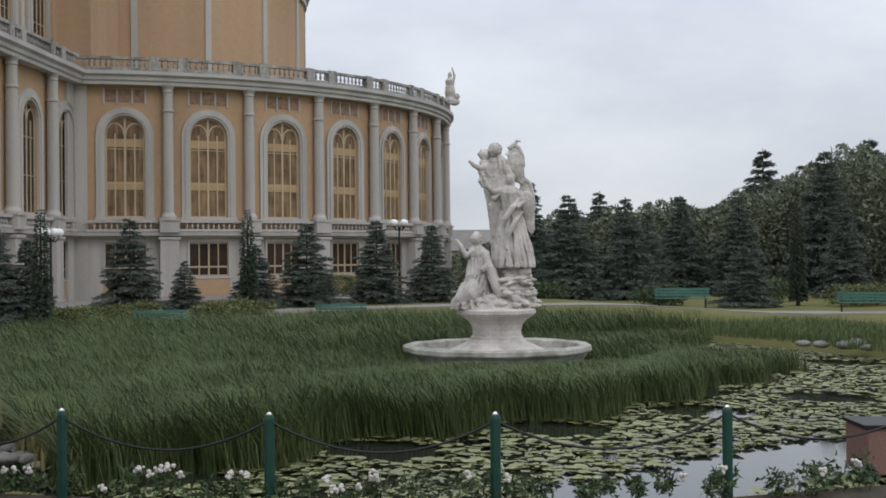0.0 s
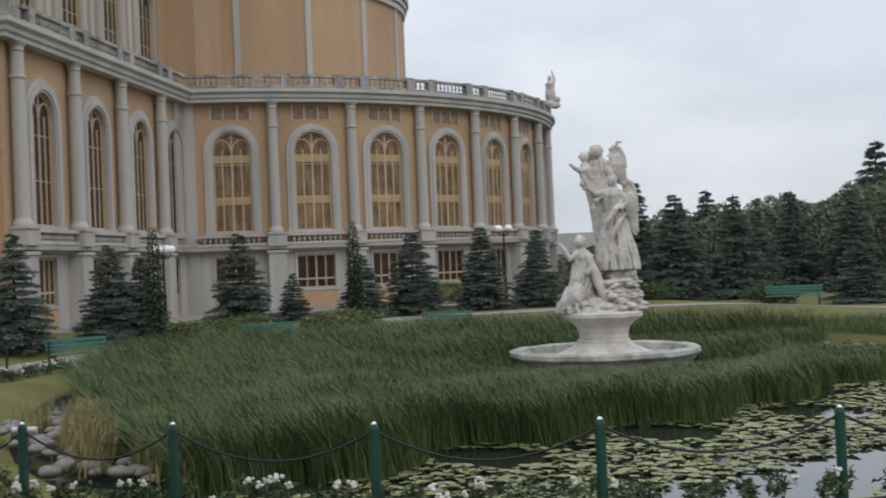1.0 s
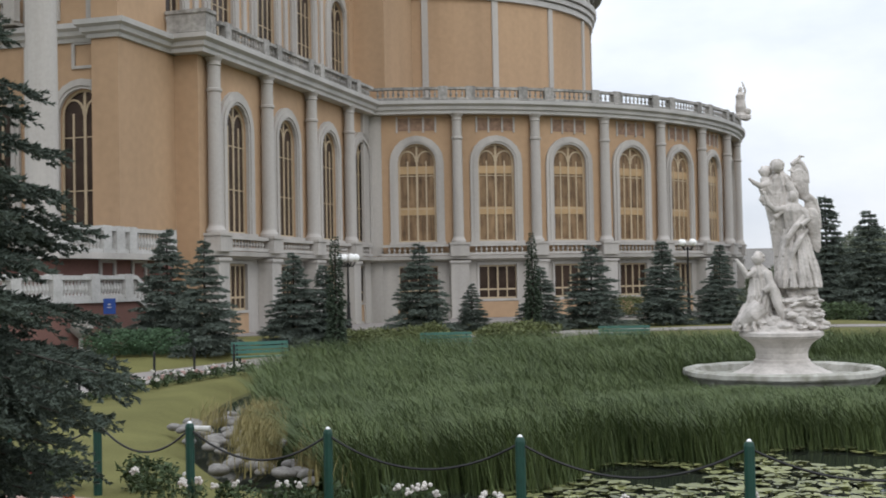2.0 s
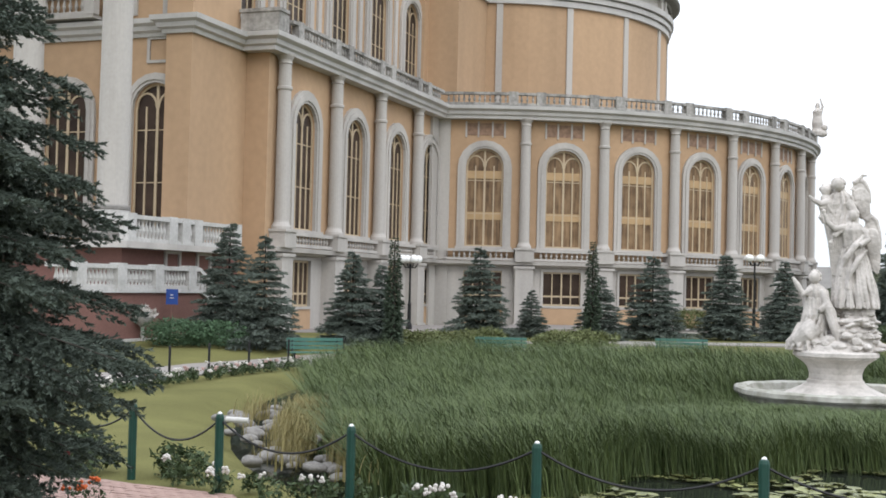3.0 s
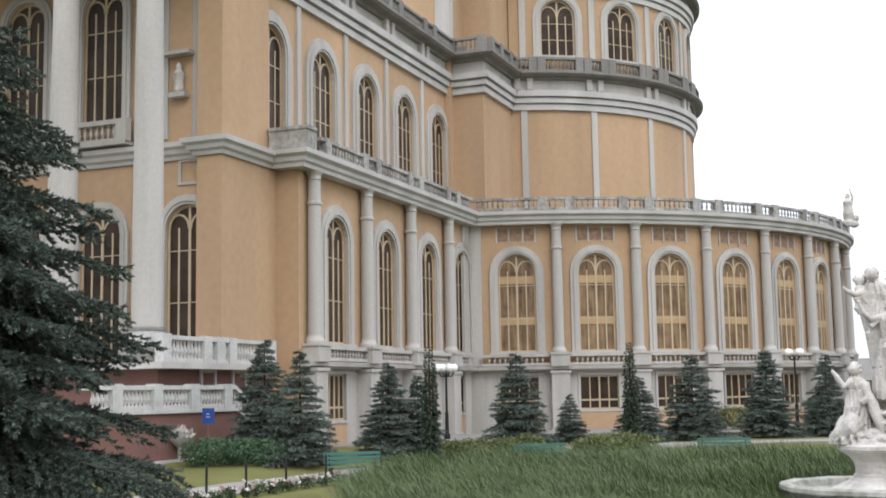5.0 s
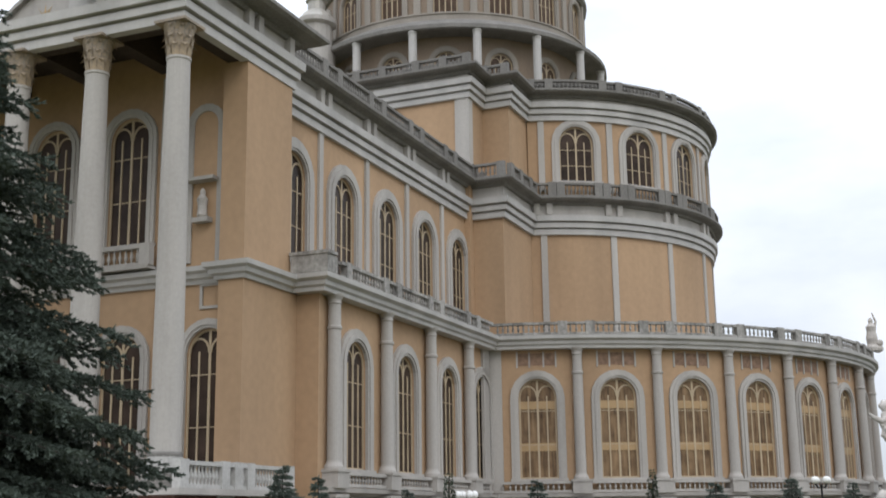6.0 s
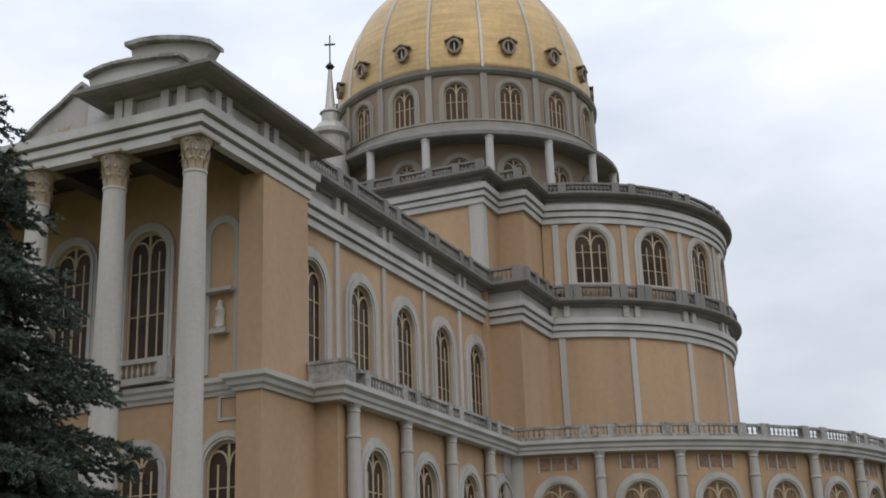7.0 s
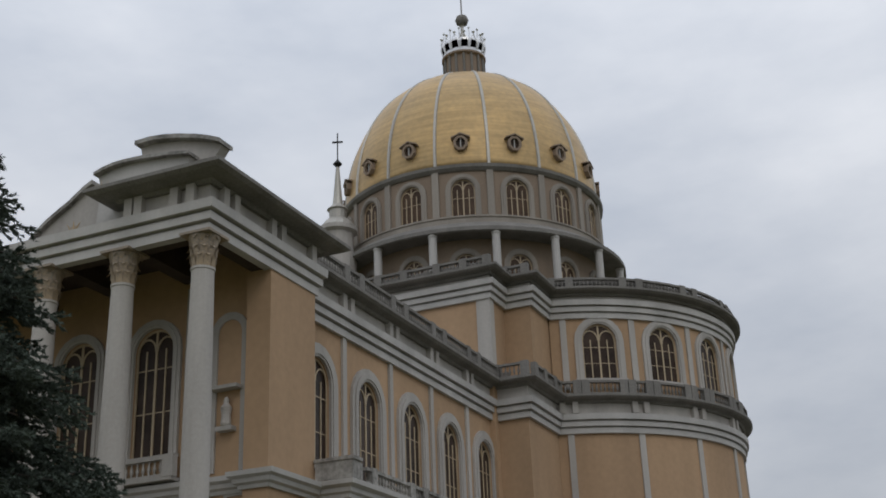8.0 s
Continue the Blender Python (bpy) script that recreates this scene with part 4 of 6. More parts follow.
gx, gy = np.arange(-32, 62.1, 0.7), np.arange(-14, 64.1, 0.7)
X, Y = np.meshgrid(gx, gy)
q = (np.abs(X - 8.5) / 12.0) ** 2.5 + (np.abs(Y - 28.0) / 15.5) ** 2.5
Z = np.where(q < 1.25, -0.75 * np.clip((1.22 - q) / 0.3, 0, 1), 0.0)
Z += np.where(q > 1.3, 0.02 * np.sin(X * 0.7) * np.cos(Y * 0.5), 0) + rise(X, Y)
nx, ny = len(gx), len(gy)
V = np.stack([X.ravel(), Y.ravel(), Z.ravel()], 1)
I = np.arange(nx * ny).reshape(ny, nx)
F = np.stack([I[:-1, :-1].ravel(), I[:-1, 1:].ravel(), I[1:, 1:].ravel(), I[1:, :-1].ravel()], 1)
V[np.isin(np.arange(len(V)), np.concatenate([I[0], I[-1], I[:, 0], I[:, -1]])), 2] = 0
x0, x1, y0, y1 = gx[0], gx[-1], gy[0], gy[-1]
B = 2600.0
Vo = [(-B, -B, 0), (B, -B, 0), (B, B, 0), (-B, B, 0), (x0, y0, 0), (x1, y0, 0), (x1, y1, 0), (x0, y1, 0)]
k = len(V)
V = np.concatenate([V, Vo])
F = np.concatenate([F, [(k, k + 1, k + 5, k + 4), (k + 1, k + 2, k + 6, k + 5), (k + 2, k + 3, k + 7, k + 6), (k + 3, k, k + 4, k + 7)]])
ground = tagged(raw("ground", V, F, GRASS, smooth=True), "mown green lawn round the pond", "ground", kind="structure")

bm = bmesh.new()
ring = [bm.verts.new((8.5 + 12.6 * abs(math.cos(a)) ** 0.8 * math.copysign(1, math.cos(a)), 28 + 16.3 * abs(math.sin(a)) ** 0.8 * math.copysign(1, math.sin(a)), -0.32)) for a in np.linspace(0, 2 * math.pi, 72, endpoint=False)]
bm.faces.new(ring)
tagged(part("pond_water", bm, WATER), "still dark pond water between lily pads", "water", kind="structure")


def ribbon(name, pts, width, z, mat, label, category):
    bm = bmesh.new()
    P = [Vector(a).lerp(Vector(b), k / 6) for a, b in zip(pts, pts[1:]) for k in range(6)] + [Vector(pts[-1])]
    rows = []
    for i, p in enumerate(P):
        d = (P[min(i + 1, len(P) - 1)] - P[max(0, i - 1)]).normalized()
        s = Vector((-d.y, d.x))
        rows.append([bm.verts.new((p.x + s.x * o, p.y + s.y * o, zz + float(rise(p.x + s.x * o, p.y + s.y * o)))) for o, zz in ((-width / 2, z - 0.1), (-width / 2, z), (width / 2, z), (width / 2, z - 0.1))])
    for a, b in zip(rows, rows[1:]):
        for j in range(3):
            bm.faces.new((a[j], a[j + 1], b[j + 1], b[j]))
    return tagged(part(name, bm, mat), label, category, kind="structure")


ribbon("path", [(-7.5, 8), (-9.2, 16), (-9.4, 24), (-8.4, 31), (-6.2, 37), (-3, 41.5), (2, 46.5), (8, 50), (16, 51.5), (24, 49), (34, 44), (52, 40)], 2.4, 0.04, PATH, "grey paved path curving round the pond", "path")
ribbon("forecourt", [(-16, 52), (-4, 57), (2, 64), (10, 71.0), (20, 70), (30, 72)], 5.5, 0.03, PATH, "grey paved strip along the church wall", "pavement")
ribbon("flower_bed", [(-1.9, 14.0), (-0.4, 13.1), (1.0, 12.2), (3.4, 11.3), (5.8, 10.9), (9, 10.9)], 1.5, 0.05, SOIL, "dark soil bed along the chain fence", "flower bed")
BRICKPATH = material("pink_brick_paving", (0.30, 0.21, 0.18), 0.9, fine=14, coarse=1.0, vary=0.2)
near_path = ribbon("near_path", [(-8.6, 15.6), (-6.4, 15.4), (-4.6, 14.9), (-3.2, 13.9), (-1.5, 12.5), (1, 10.9), (6, 9.3), (12, 9.0)], 2.2, 0.03, BRICKPATH, "pinkish brick path before the fence", "path")

# ---------------------------------------------------------------- plants
rng = np.random.default_rng(7)


def blades(name, base, height, lean, width, mat, droop=0.5, wind=(0.35, 0.05), seed=1):
    """Bent grass blades: base is n x 2 or n x 3 places, height n."""
    g = np.random.default_rng(seed)
    n = len(base)
    p = np.c_[base, np.zeros(n)] if base.shape[1] == 2 else base.copy()
    az = g.uniform(0, 2 * np.pi, n)
    d = np.stack([np.cos(az), np.sin(az)], 1) * lean * g.uniform(0.2, 1, (n, 1)) + np.array(wind) * g.uniform(0.5, 1.3, (n, 1))
    side = np.stack([np.cos(az + 1.3), np.sin(az + 1.3)], 1)
    T = [0, 0.4, 0.75, 1.0]
    rows = []
    for t in T:
        z = height * (t - droop * 0.3 * t ** 3)
        off = d * (height * (t ** 2))[:, None]
        c = np.c_[p[:, :2] + off, p[:, 2] + z]
        w = width * (1 - t) ** 0.6
        rows.append((c, w))
    vs = []
    for c, w in rows[:-1]:
        for sg in (-1, 1):
            q = c.copy()
            q[:, :2] += sg * side * w / 2
            vs.append(q)
    vs.append(rows[-1][0])
    V = np.stack(vs, 1).reshape(-1, 3)
    i = np.arange(n)[:, None] * 7
    F = np.concatenate([i + np.array([[0, 1, 3]]), i + np.array([[0, 3, 2]]), i + np.array([[2, 3, 5]]), i + np.array([[2, 5, 4]]), i + np.array([[4, 5, 6]])])
    return raw(name, V, F, mat)


def reed_place(n):
    x, y = rng.uniform(-3.5, 21, n), rng.uniform(14, 44, n)
    q = (np.abs(x - 8.5) / 12.0) ** 2.5 + (np.abs(y - 28.0) / 15.5) ** 2.5
    near = 16.6 + 1.9 * np.clip((x - 1.2) / 1.8, 0, 1) + np.maximum(0, x - 3) * 0.33 + np.maximum(0, x - 9) * 0.4 + 0.5 * np.sin(x * 2.1)
    right = 16.3 + 0.6 * np.sin(y)
    edge = 0.42 + 0.4 * np.clip((25 - y) / 6, 0, 1) - 0.1 * y + 0.28 * np.sin(y * 1.7) + 0.2 * np.sin(y * 4.1)
    bank = 19.2 + 0.7 * np.sin(y * 0.9)
    ok = (q < 1.12) & (y > near) & (x > edge) & ((x < right) | ((y > 33.5) & (x < bank)) | (y > 36)) & (np.hypot(x - 10.44, y - 30.84) > 2.6)
    # thin the stand where the far part hides behind the near one
    keep = rng.uniform(0, 1, n) < np.clip(26.0 / np.maximum(y, 1) - 0.35, 0.25, 1)
    return np.stack([x, y], 1)[ok & keep]


rp = reed_place(430000)
rh = (1.18 + 0.08 * np.sin(rp[:, 0] * 0.9) * np.cos(rp[:, 1] * 0.6) + rng.uniform(-0.35, 0.3, len(rp)))
rh *= 1 + 0.14 * np.clip((rp[:, 1] - 34) / 5, 0, 1)
front = (rp[:, 0] > 8.5) & (rp[:, 1] < 36)
rh = np.where(front, rh * np.clip(1 - (rp[:, 0] - 8.0) * 0.085, 0.5, 1), rh)
dist = np.hypot(rp[:, 0] + 1, rp[:, 1])
bear = np.degrees(np.arctan2(rp[:, 0] + 1, rp[:, 1]))
cap = 3.08 - 2.72 * dist / 30.0
low = np.minimum(rh, np.maximum(0.12, cap) * rng.uniform(0.7, 1.15, len(rp)))
ease = np.clip((bear - 9.5 + 1.5 * np.sin(rp[:, 1] * 1.1)) / 6.0, 0, 1) * np.clip((29.5 - bear) / 3.0, 0, 1) * np.clip((31.5 - rp[:, 1]) / 2.0, 0, 1)
rh = rh + (low - rh) * ease
tagged(blades("reeds", np.c_[rp, np.full(len(rp), -0.35)], rh * (1 + 0.13 * np.sin(rp[:, 0] * 2.3 + np.sin(rp[:, 1] * 1.9)) * np.cos(rp[:, 1] * 1.6)) + 0.25, 0.6, 0.017, REED, 1.2, (-0.25, 0.02), 3), "dense green reeds bent by the wind in the pond", "reeds", kind="stuff")

# lily pads
n = 30000
px, py = rng.uniform(-2.5, 20.5, n), rng.uniform(12.5, 40, n)
q = (np.abs(px - 8.5) / 12.0) ** 2.5 + (np.abs(py - 28.0) / 15.5) ** 2.5
near = 17.4 + 1.9 * np.clip((px - 1.2) / 1.8, 0, 1) + np.maximum(0, px - 3) * 0.33 + np.maximum(0, px - 9) * 0.4
hole = (np.hypot((px - 8.0) / 3.9, (py - 14.7 - 0.42 * (px - 8.0)) / 1.15) < 1 + 0.12 * np.sin(px * 5)) | (np.hypot((px - 11.2) / 1.6, (py - 23.4) / 1.5) < 1 + 0.15 * np.sin(py * 4))
noise_keep = np.sin(px * 1.7 + 0.6 * py) + np.cos(py * 1.3 - px * 0.4) > -1.15
ok = (q < 1.02) & ((py < near) | (px > 15.6)) & ~hole & noise_keep
px, py = px[ok], py[ok]
n = len(px)
rr, a0, tl = rng.uniform(0.05, 0.125, n), rng.uniform(0, 6.28, n), rng.uniform(-0.12, 0.12, (n, 2))
ang = np.linspace(0.25, 2 * np.pi - 0.25, 9)
vx = px[:, None] + rr[:, None] * np.cos(a0[:, None] + ang)
vy = py[:, None] + rr[:, None] * np.sin(a0[:, None] + ang)
vz = -0.3 + rng.uniform(0, 0.05, n)[:, None] + (vx - px[:, None]) * tl[:, :1] + (vy - py[:, None]) * tl[:, 1:]
V = np.concatenate([np.stack([px, py, np.full(n, -0.305)], 1)[:, None], np.stack([vx, vy, vz], 2)], 1).reshape(-1, 3)
i = np.arange(n)[:, None] * 10
F = np.concatenate([i + np.array([[0, j, j + 1]]) for j in range(1, 9)])
tagged(raw("lily_pads", V, F, PADS), "green and yellowing water lily pads on the pond", "lily pads", kind="stuff")


def spruce_mesh(name, height, radius, whorls, per, twigs, seed, needles=0, mat=None, power=0.9, skirt=0.06):
    """Crown of a spruce: whorls of drooping boughs, each set with tufts; needles > 0 gives every tuft its needles."""
    g = np.random.default_rng(seed)
    start, way, size = [], [], []
    for k in range(whorls):
        t = (k + 0.3) / whorls
        z = height * (skirt + (1 - skirt) * t)
        r = radius * (1 - t) ** power + 0.03 * height * 0.15
        m = max(4, int(per * (0.45 + 0.55 * (1 - t))))
        ph = g.uniform(0, 6.28)
        for j in range(m):
            a = ph + 2 * np.pi * j / m + g.normal(0, 0.18)
            rb = r * g.uniform(0.68, 1.12)
            u = np.array([np.cos(a), np.sin(a)])
            cnt = max(4, int(twigs * (0.35 + 0.65 * (1 - t))))
            f = np.sqrt(g.uniform(0.04, 1, cnt))
            drop = -0.24 * rb * f ** 1.6 + 0.12 * rb * np.maximum(0, f - 0.7)
            lat = g.normal(0, 0.13, cnt) * rb * (0.35 + 0.65 * f) * (1.15 - f * 0.7)
            p = np.stack([u[0] * rb * f - u[1] * lat, u[1] * rb * f + u[0] * lat, z + drop + g.normal(0, 0.02 * height / 4, cnt)], 1)
            dirn = np.stack([u[0] - u[1] * lat / rb * 2.2, u[1] + u[0] * lat / rb * 2.2, g.normal(-0.12, 0.22, cnt)], 1)
            start.append(p); way.append(dirn / np.linalg.norm(dirn, axis=1)[:, None])
            size.append(np.full(cnt, 0.20 * rb + 0.07 * height / 4) * g.uniform(0.7, 1.3, cnt))
    p, d, s = np.concatenate(start), np.concatenate(way), np.concatenate(size)
    n = len(p)
    if not needles:
        up = np.tile([0, 0, 1.0], (n, 1))
        a = np.cross(d, up); a /= np.linalg.norm(a, axis=1)[:, None]
        b = np.cross(a, d)
        w = (s * 0.34)[:, None]
        mid = p + d * (s * 0.45)[:, None]
        V = np.stack([p, mid + a * w, mid + b * w * 0.6, mid - a * w, mid - b * w * 0.35, p + d * s[:, None]], 1).reshape(-1, 3)
        i = np.arange(n)[:, None] * 6
        F = np.concatenate([i + np.array([f]) for f in ([0, 1, 2], [0, 2, 3], [0, 3, 4], [0, 4, 1], [5, 2, 1], [5, 3, 2], [5, 4, 3], [5, 1, 4])])
        return raw(name, V, F, mat or SPRUCE)
    m = n * needles
    P, D, S = np.repeat(p, needles, 0), np.repeat(d, needles, 0), np.repeat(s, needles)
    f = g.uniform(0, 1, m)
    rnd = g.normal(0, 1, (m, 3))
    rad = rnd - (rnd * D).sum(1)[:, None] * D
    rad /= np.linalg.norm(rad, axis=1)[:, None]
    nd = D * 0.75 + rad * 0.75
    base = P + D * (f * S)[:, None]
    side = np.cross(nd, g.normal(0, 1, (m, 3))); side /= np.linalg.norm(side, axis=1)[:, None]
    L = (0.062 * g.uniform(0.7, 1.25, m))[:, None]
    V = np.stack([base - side * 0.011, base + side * 0.011, base + nd * L], 1).reshape(-1, 3)
    F = np.arange(m * 3).reshape(-1, 3)
    return raw(name, V, F, mat or SPRUCE)


def layered_mesh(name, height, radius, whorls, per, seed, mat):
    """Crown of a young spruce: flat drooping boughs in layers, each of short side shoots."""
    g = np.random.default_rng(seed)
    P, D, S = [], [], []
    for k in range(whorls):
        t = (k + 0.35) / whorls
        z = 0.12 * height / 4 + height * t * 0.97
        r = radius * (1 - t) ** 0.88 * g.uniform(0.85, 1.12) + 0.04
        m = max(4, int(per * (0.5 + 0.5 * (1 - t))))
        ph = g.uniform(0, 6.28)
        for j in range(m):
            a = ph + 2 * np.pi * j / m + g.normal(0, 0.2)
            rb = r * g.uniform(0.6, 1.15)
            u, v = np.array([np.cos(a), np.sin(a)]), np.array([-np.sin(a), np.cos(a)])
            zz = z + g.normal(0, 0.05)
            n = max(4, int(rb / 0.075))
            f = (np.arange(n) + g.uniform(0, 1, n)) / n
            c = np.stack([u[0] * rb * f, u[1] * rb * f, zz + rb * (0.14 * f - 0.36 * f ** 2 + 0.14 * f ** 3)], 1)
            L = rb * 0.38 * (1.05 - f) ** 0.7 + 0.06
            for sg in (-1, 1):
                d = np.stack([u[0] * 0.8 + v[0] * sg * 0.75 + 0 * f, u[1] * 0.8 + v[1] * sg * 0.75 + 0 * f, g.uniform(-0.4, 0.05, n)], 1) + g.normal(0, 0.12, (n, 3))
                d /= np.linalg.norm(d, axis=1)[:, None]
                for h in (0.0, 0.5):
                    P.append(c + d * (L * h)[:, None]); D.append(d); S.append(L * 0.62 + 0.05)
    P.append(np.array([[0, 0, height * 0.93]] * 3)); D.append(np.array([[0, 0, 1.0], [0.3, 0, 0.95], [-0.2, 0.2, 0.95]])); S.append(np.array([0.3, 0.2, 0.2]) * height / 4)
    p, d, s = np.concatenate(P), np.concatenate(D), np.concatenate(S)
    k = 7
    m = len(p) * k
    P, D, S = np.repeat(p, k, 0), np.repeat(d, k, 0), np.repeat(s, k)
    rnd = g.normal(0, 1, (m, 3))
    out = rnd - (rnd * D).sum(1)[:, None] * D
    out /= np.linalg.norm(out, axis=1)[:, None]
    nd = D * 0.9 + out * 0.55
    base = P + D * (g.uniform(0, 0.9, m) * S)[:, None] - out * 0.01
    side = np.cross(nd, g.normal(0, 1, (m, 3)))
    side /= np.linalg.norm(side, axis=1)[:, None]
    L, w = (0.11 * g.uniform(0.7, 1.3, m))[:, None], 0.019
    V = np.stack([base - side * w, base + side * w, base + nd * L], 1).reshape(-1, 3)
    return raw(name, V, np.arange(m * 3).reshape(-1, 3), mat)


def spruce(meshes, x, y, h, k, label, cat="spruce tree", group="spruces along the church", name="spruce", turn=0.0, wide=1.0):
    z = float(rise(x, y))
    h -= 0 if x < -5.6 and y < 46 else z
    e = empty(name, pose(x, y, z, 0, 0, turn), label, cat, group)
    crown = meshes[k].copy()
    scene.collection.objects.link(crown)
    crown.name = "crown"
    crown.parent = e
    crown.matrix_basis = Matrix.Diagonal((h / 4 * wide, h / 4 * wide, h / 4, 1))
    bm = bmesh.new()
    lathe(bm, [(0.03 * h * 0.8, -0.05), (0.02 * h, 0.1), (0.004 * h, h * 0.96)], 7)
    part("trunk", bm, BARK, e)
    return e


protos = [layered_mesh("crown", 4.0, 1.3, 19, 13, 11, SPRUCEFAR), layered_mesh("crown", 4.0, 1.5, 17, 13, 12, SPRUCEFAR), layered_mesh("crown", 4.0, 1.15, 21, 12, 13, SPRUCEFAR)]
CYP = material("dark_columnar_cypress", (0.04, 0.058, 0.035), 0.8, fine=6, vary=0.35, bump=0, island=0.8)
cyp = [spruce_mesh("crown", 4.0, 0.3, 46, 9, 16, 14, 0, CYP, 0.4)]
for x, y, h, k, wd in ((-7.27, 45.0, 4.3, 0, 1.15), (-5.62, 42.4, 3.9, 1, 1.0), (-2.71, 45.14, 3.8, 0, 1.2), (-1.65, 45.79, 3.35, 2, 1.15), (2.37, 52.93, 4.33, 1, 1.15), (4.75, 54.16, 2.53, 1, 1.25), (7.54, 52.11, 3.18, 1, 1.3), (10.16, 54.16, 4.17, 1, 1.3), (13.85, 55.8, 4.33, 2, 1.35), (16.56, 55.8, 4.08, 0, 1.15)):
    spruce(protos, x, y, h, k, "young blue-green spruce standing before the church wall", turn=x * 40, wide=wd)
for x, y, h in ((-1.16, 43.91, 4.37), (7.0, 50.88, 4.66)):
    spruce(cyp, x, y, h, 0, "narrow dark columnar cypress before the church wall", "cypress", "cypresses", "cypress", x * 30)
for x, y, h, k, wd in ((26.5, 62, 5.9, 0, 1.2), (31, 64, 5.9, 1, 1.05), (38.5, 71, 6.4, 2, 1.1), (31.3, 52, 3.0, 1, 1.6), (46, 66, 9, 0, 1.0), (51, 62, 8, 1, 1.0), (43, 60, 5.5, 2, 1.1), (58, 66, 11, 0, 1.0),
                    (36, 78, 7, 1, 1.0), (29, 74, 7.5, 2, 1.1), (48, 76, 10, 1, 1.0), (62, 78, 13, 0, 0.9), (54, 72, 10.5, 2, 1.0), (41, 68, 6.2, 0, 1.1), (34.5, 68, 5.2, 1, 1.0), (66, 70, 12.5, 1, 0.9)):
    spruce(protos, x, y, h, k, "dark spruce at the garden's wooded edge", group="spruces at the wood's edge", turn=x * 33, wide=wd)
spruce(cyp, 34.7, 52.5, 5.2, 0, "narrow dark columnar cypress by a bench", "cypress", "cypresses", "cypress", 20)
for o in protos + cyp:
    bpy.data.objects.remove(o)
# far wood: one uneven stand
ws = []
g = np.random.default_rng(5)
for az in np.linspace(18.4, 46, 68):
    for layer in range(3):
        dist = 85 + layer * 14 + g.uniform(-4, 4)
        top = np.interp(az, [18.4, 20, 21.5, 23, 26.6, 30.4, 33, 34.5, 37, 38, 46], [2.6, 3.2, 5.0, 6.2, 6.4, 6.8, 9.0, 10.0, 10.8, 11.6, 14]) * (0.82 + 0.08 * layer) + g.normal(0, 0.45)
        cx_, cy_ = dist * math.sin(radians(az)), dist * math.cos(radians(az))
        m = 2100
        t = g.uniform(0.05, 1, m)
        rr = 2.8 * (1 - t) ** 0.45 * g.uniform(0.4, 1.1, m)
        aa = g.uniform(0, 6.28, m)
        ws.append(np.stack([cx_ + rr * np.cos(aa), cy_ + rr * np.sin(aa), top * t], 1))
p = np.concatenate(ws)
n = len(p)
r1, r2 = g.normal(0, 0.13, (n, 3)), g.normal(0, 0.13, (n, 3))
V = np.stack([p, p + r1, p + r2], 1).reshape(-1, 3)
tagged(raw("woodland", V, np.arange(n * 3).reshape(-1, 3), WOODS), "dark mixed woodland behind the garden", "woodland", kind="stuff")

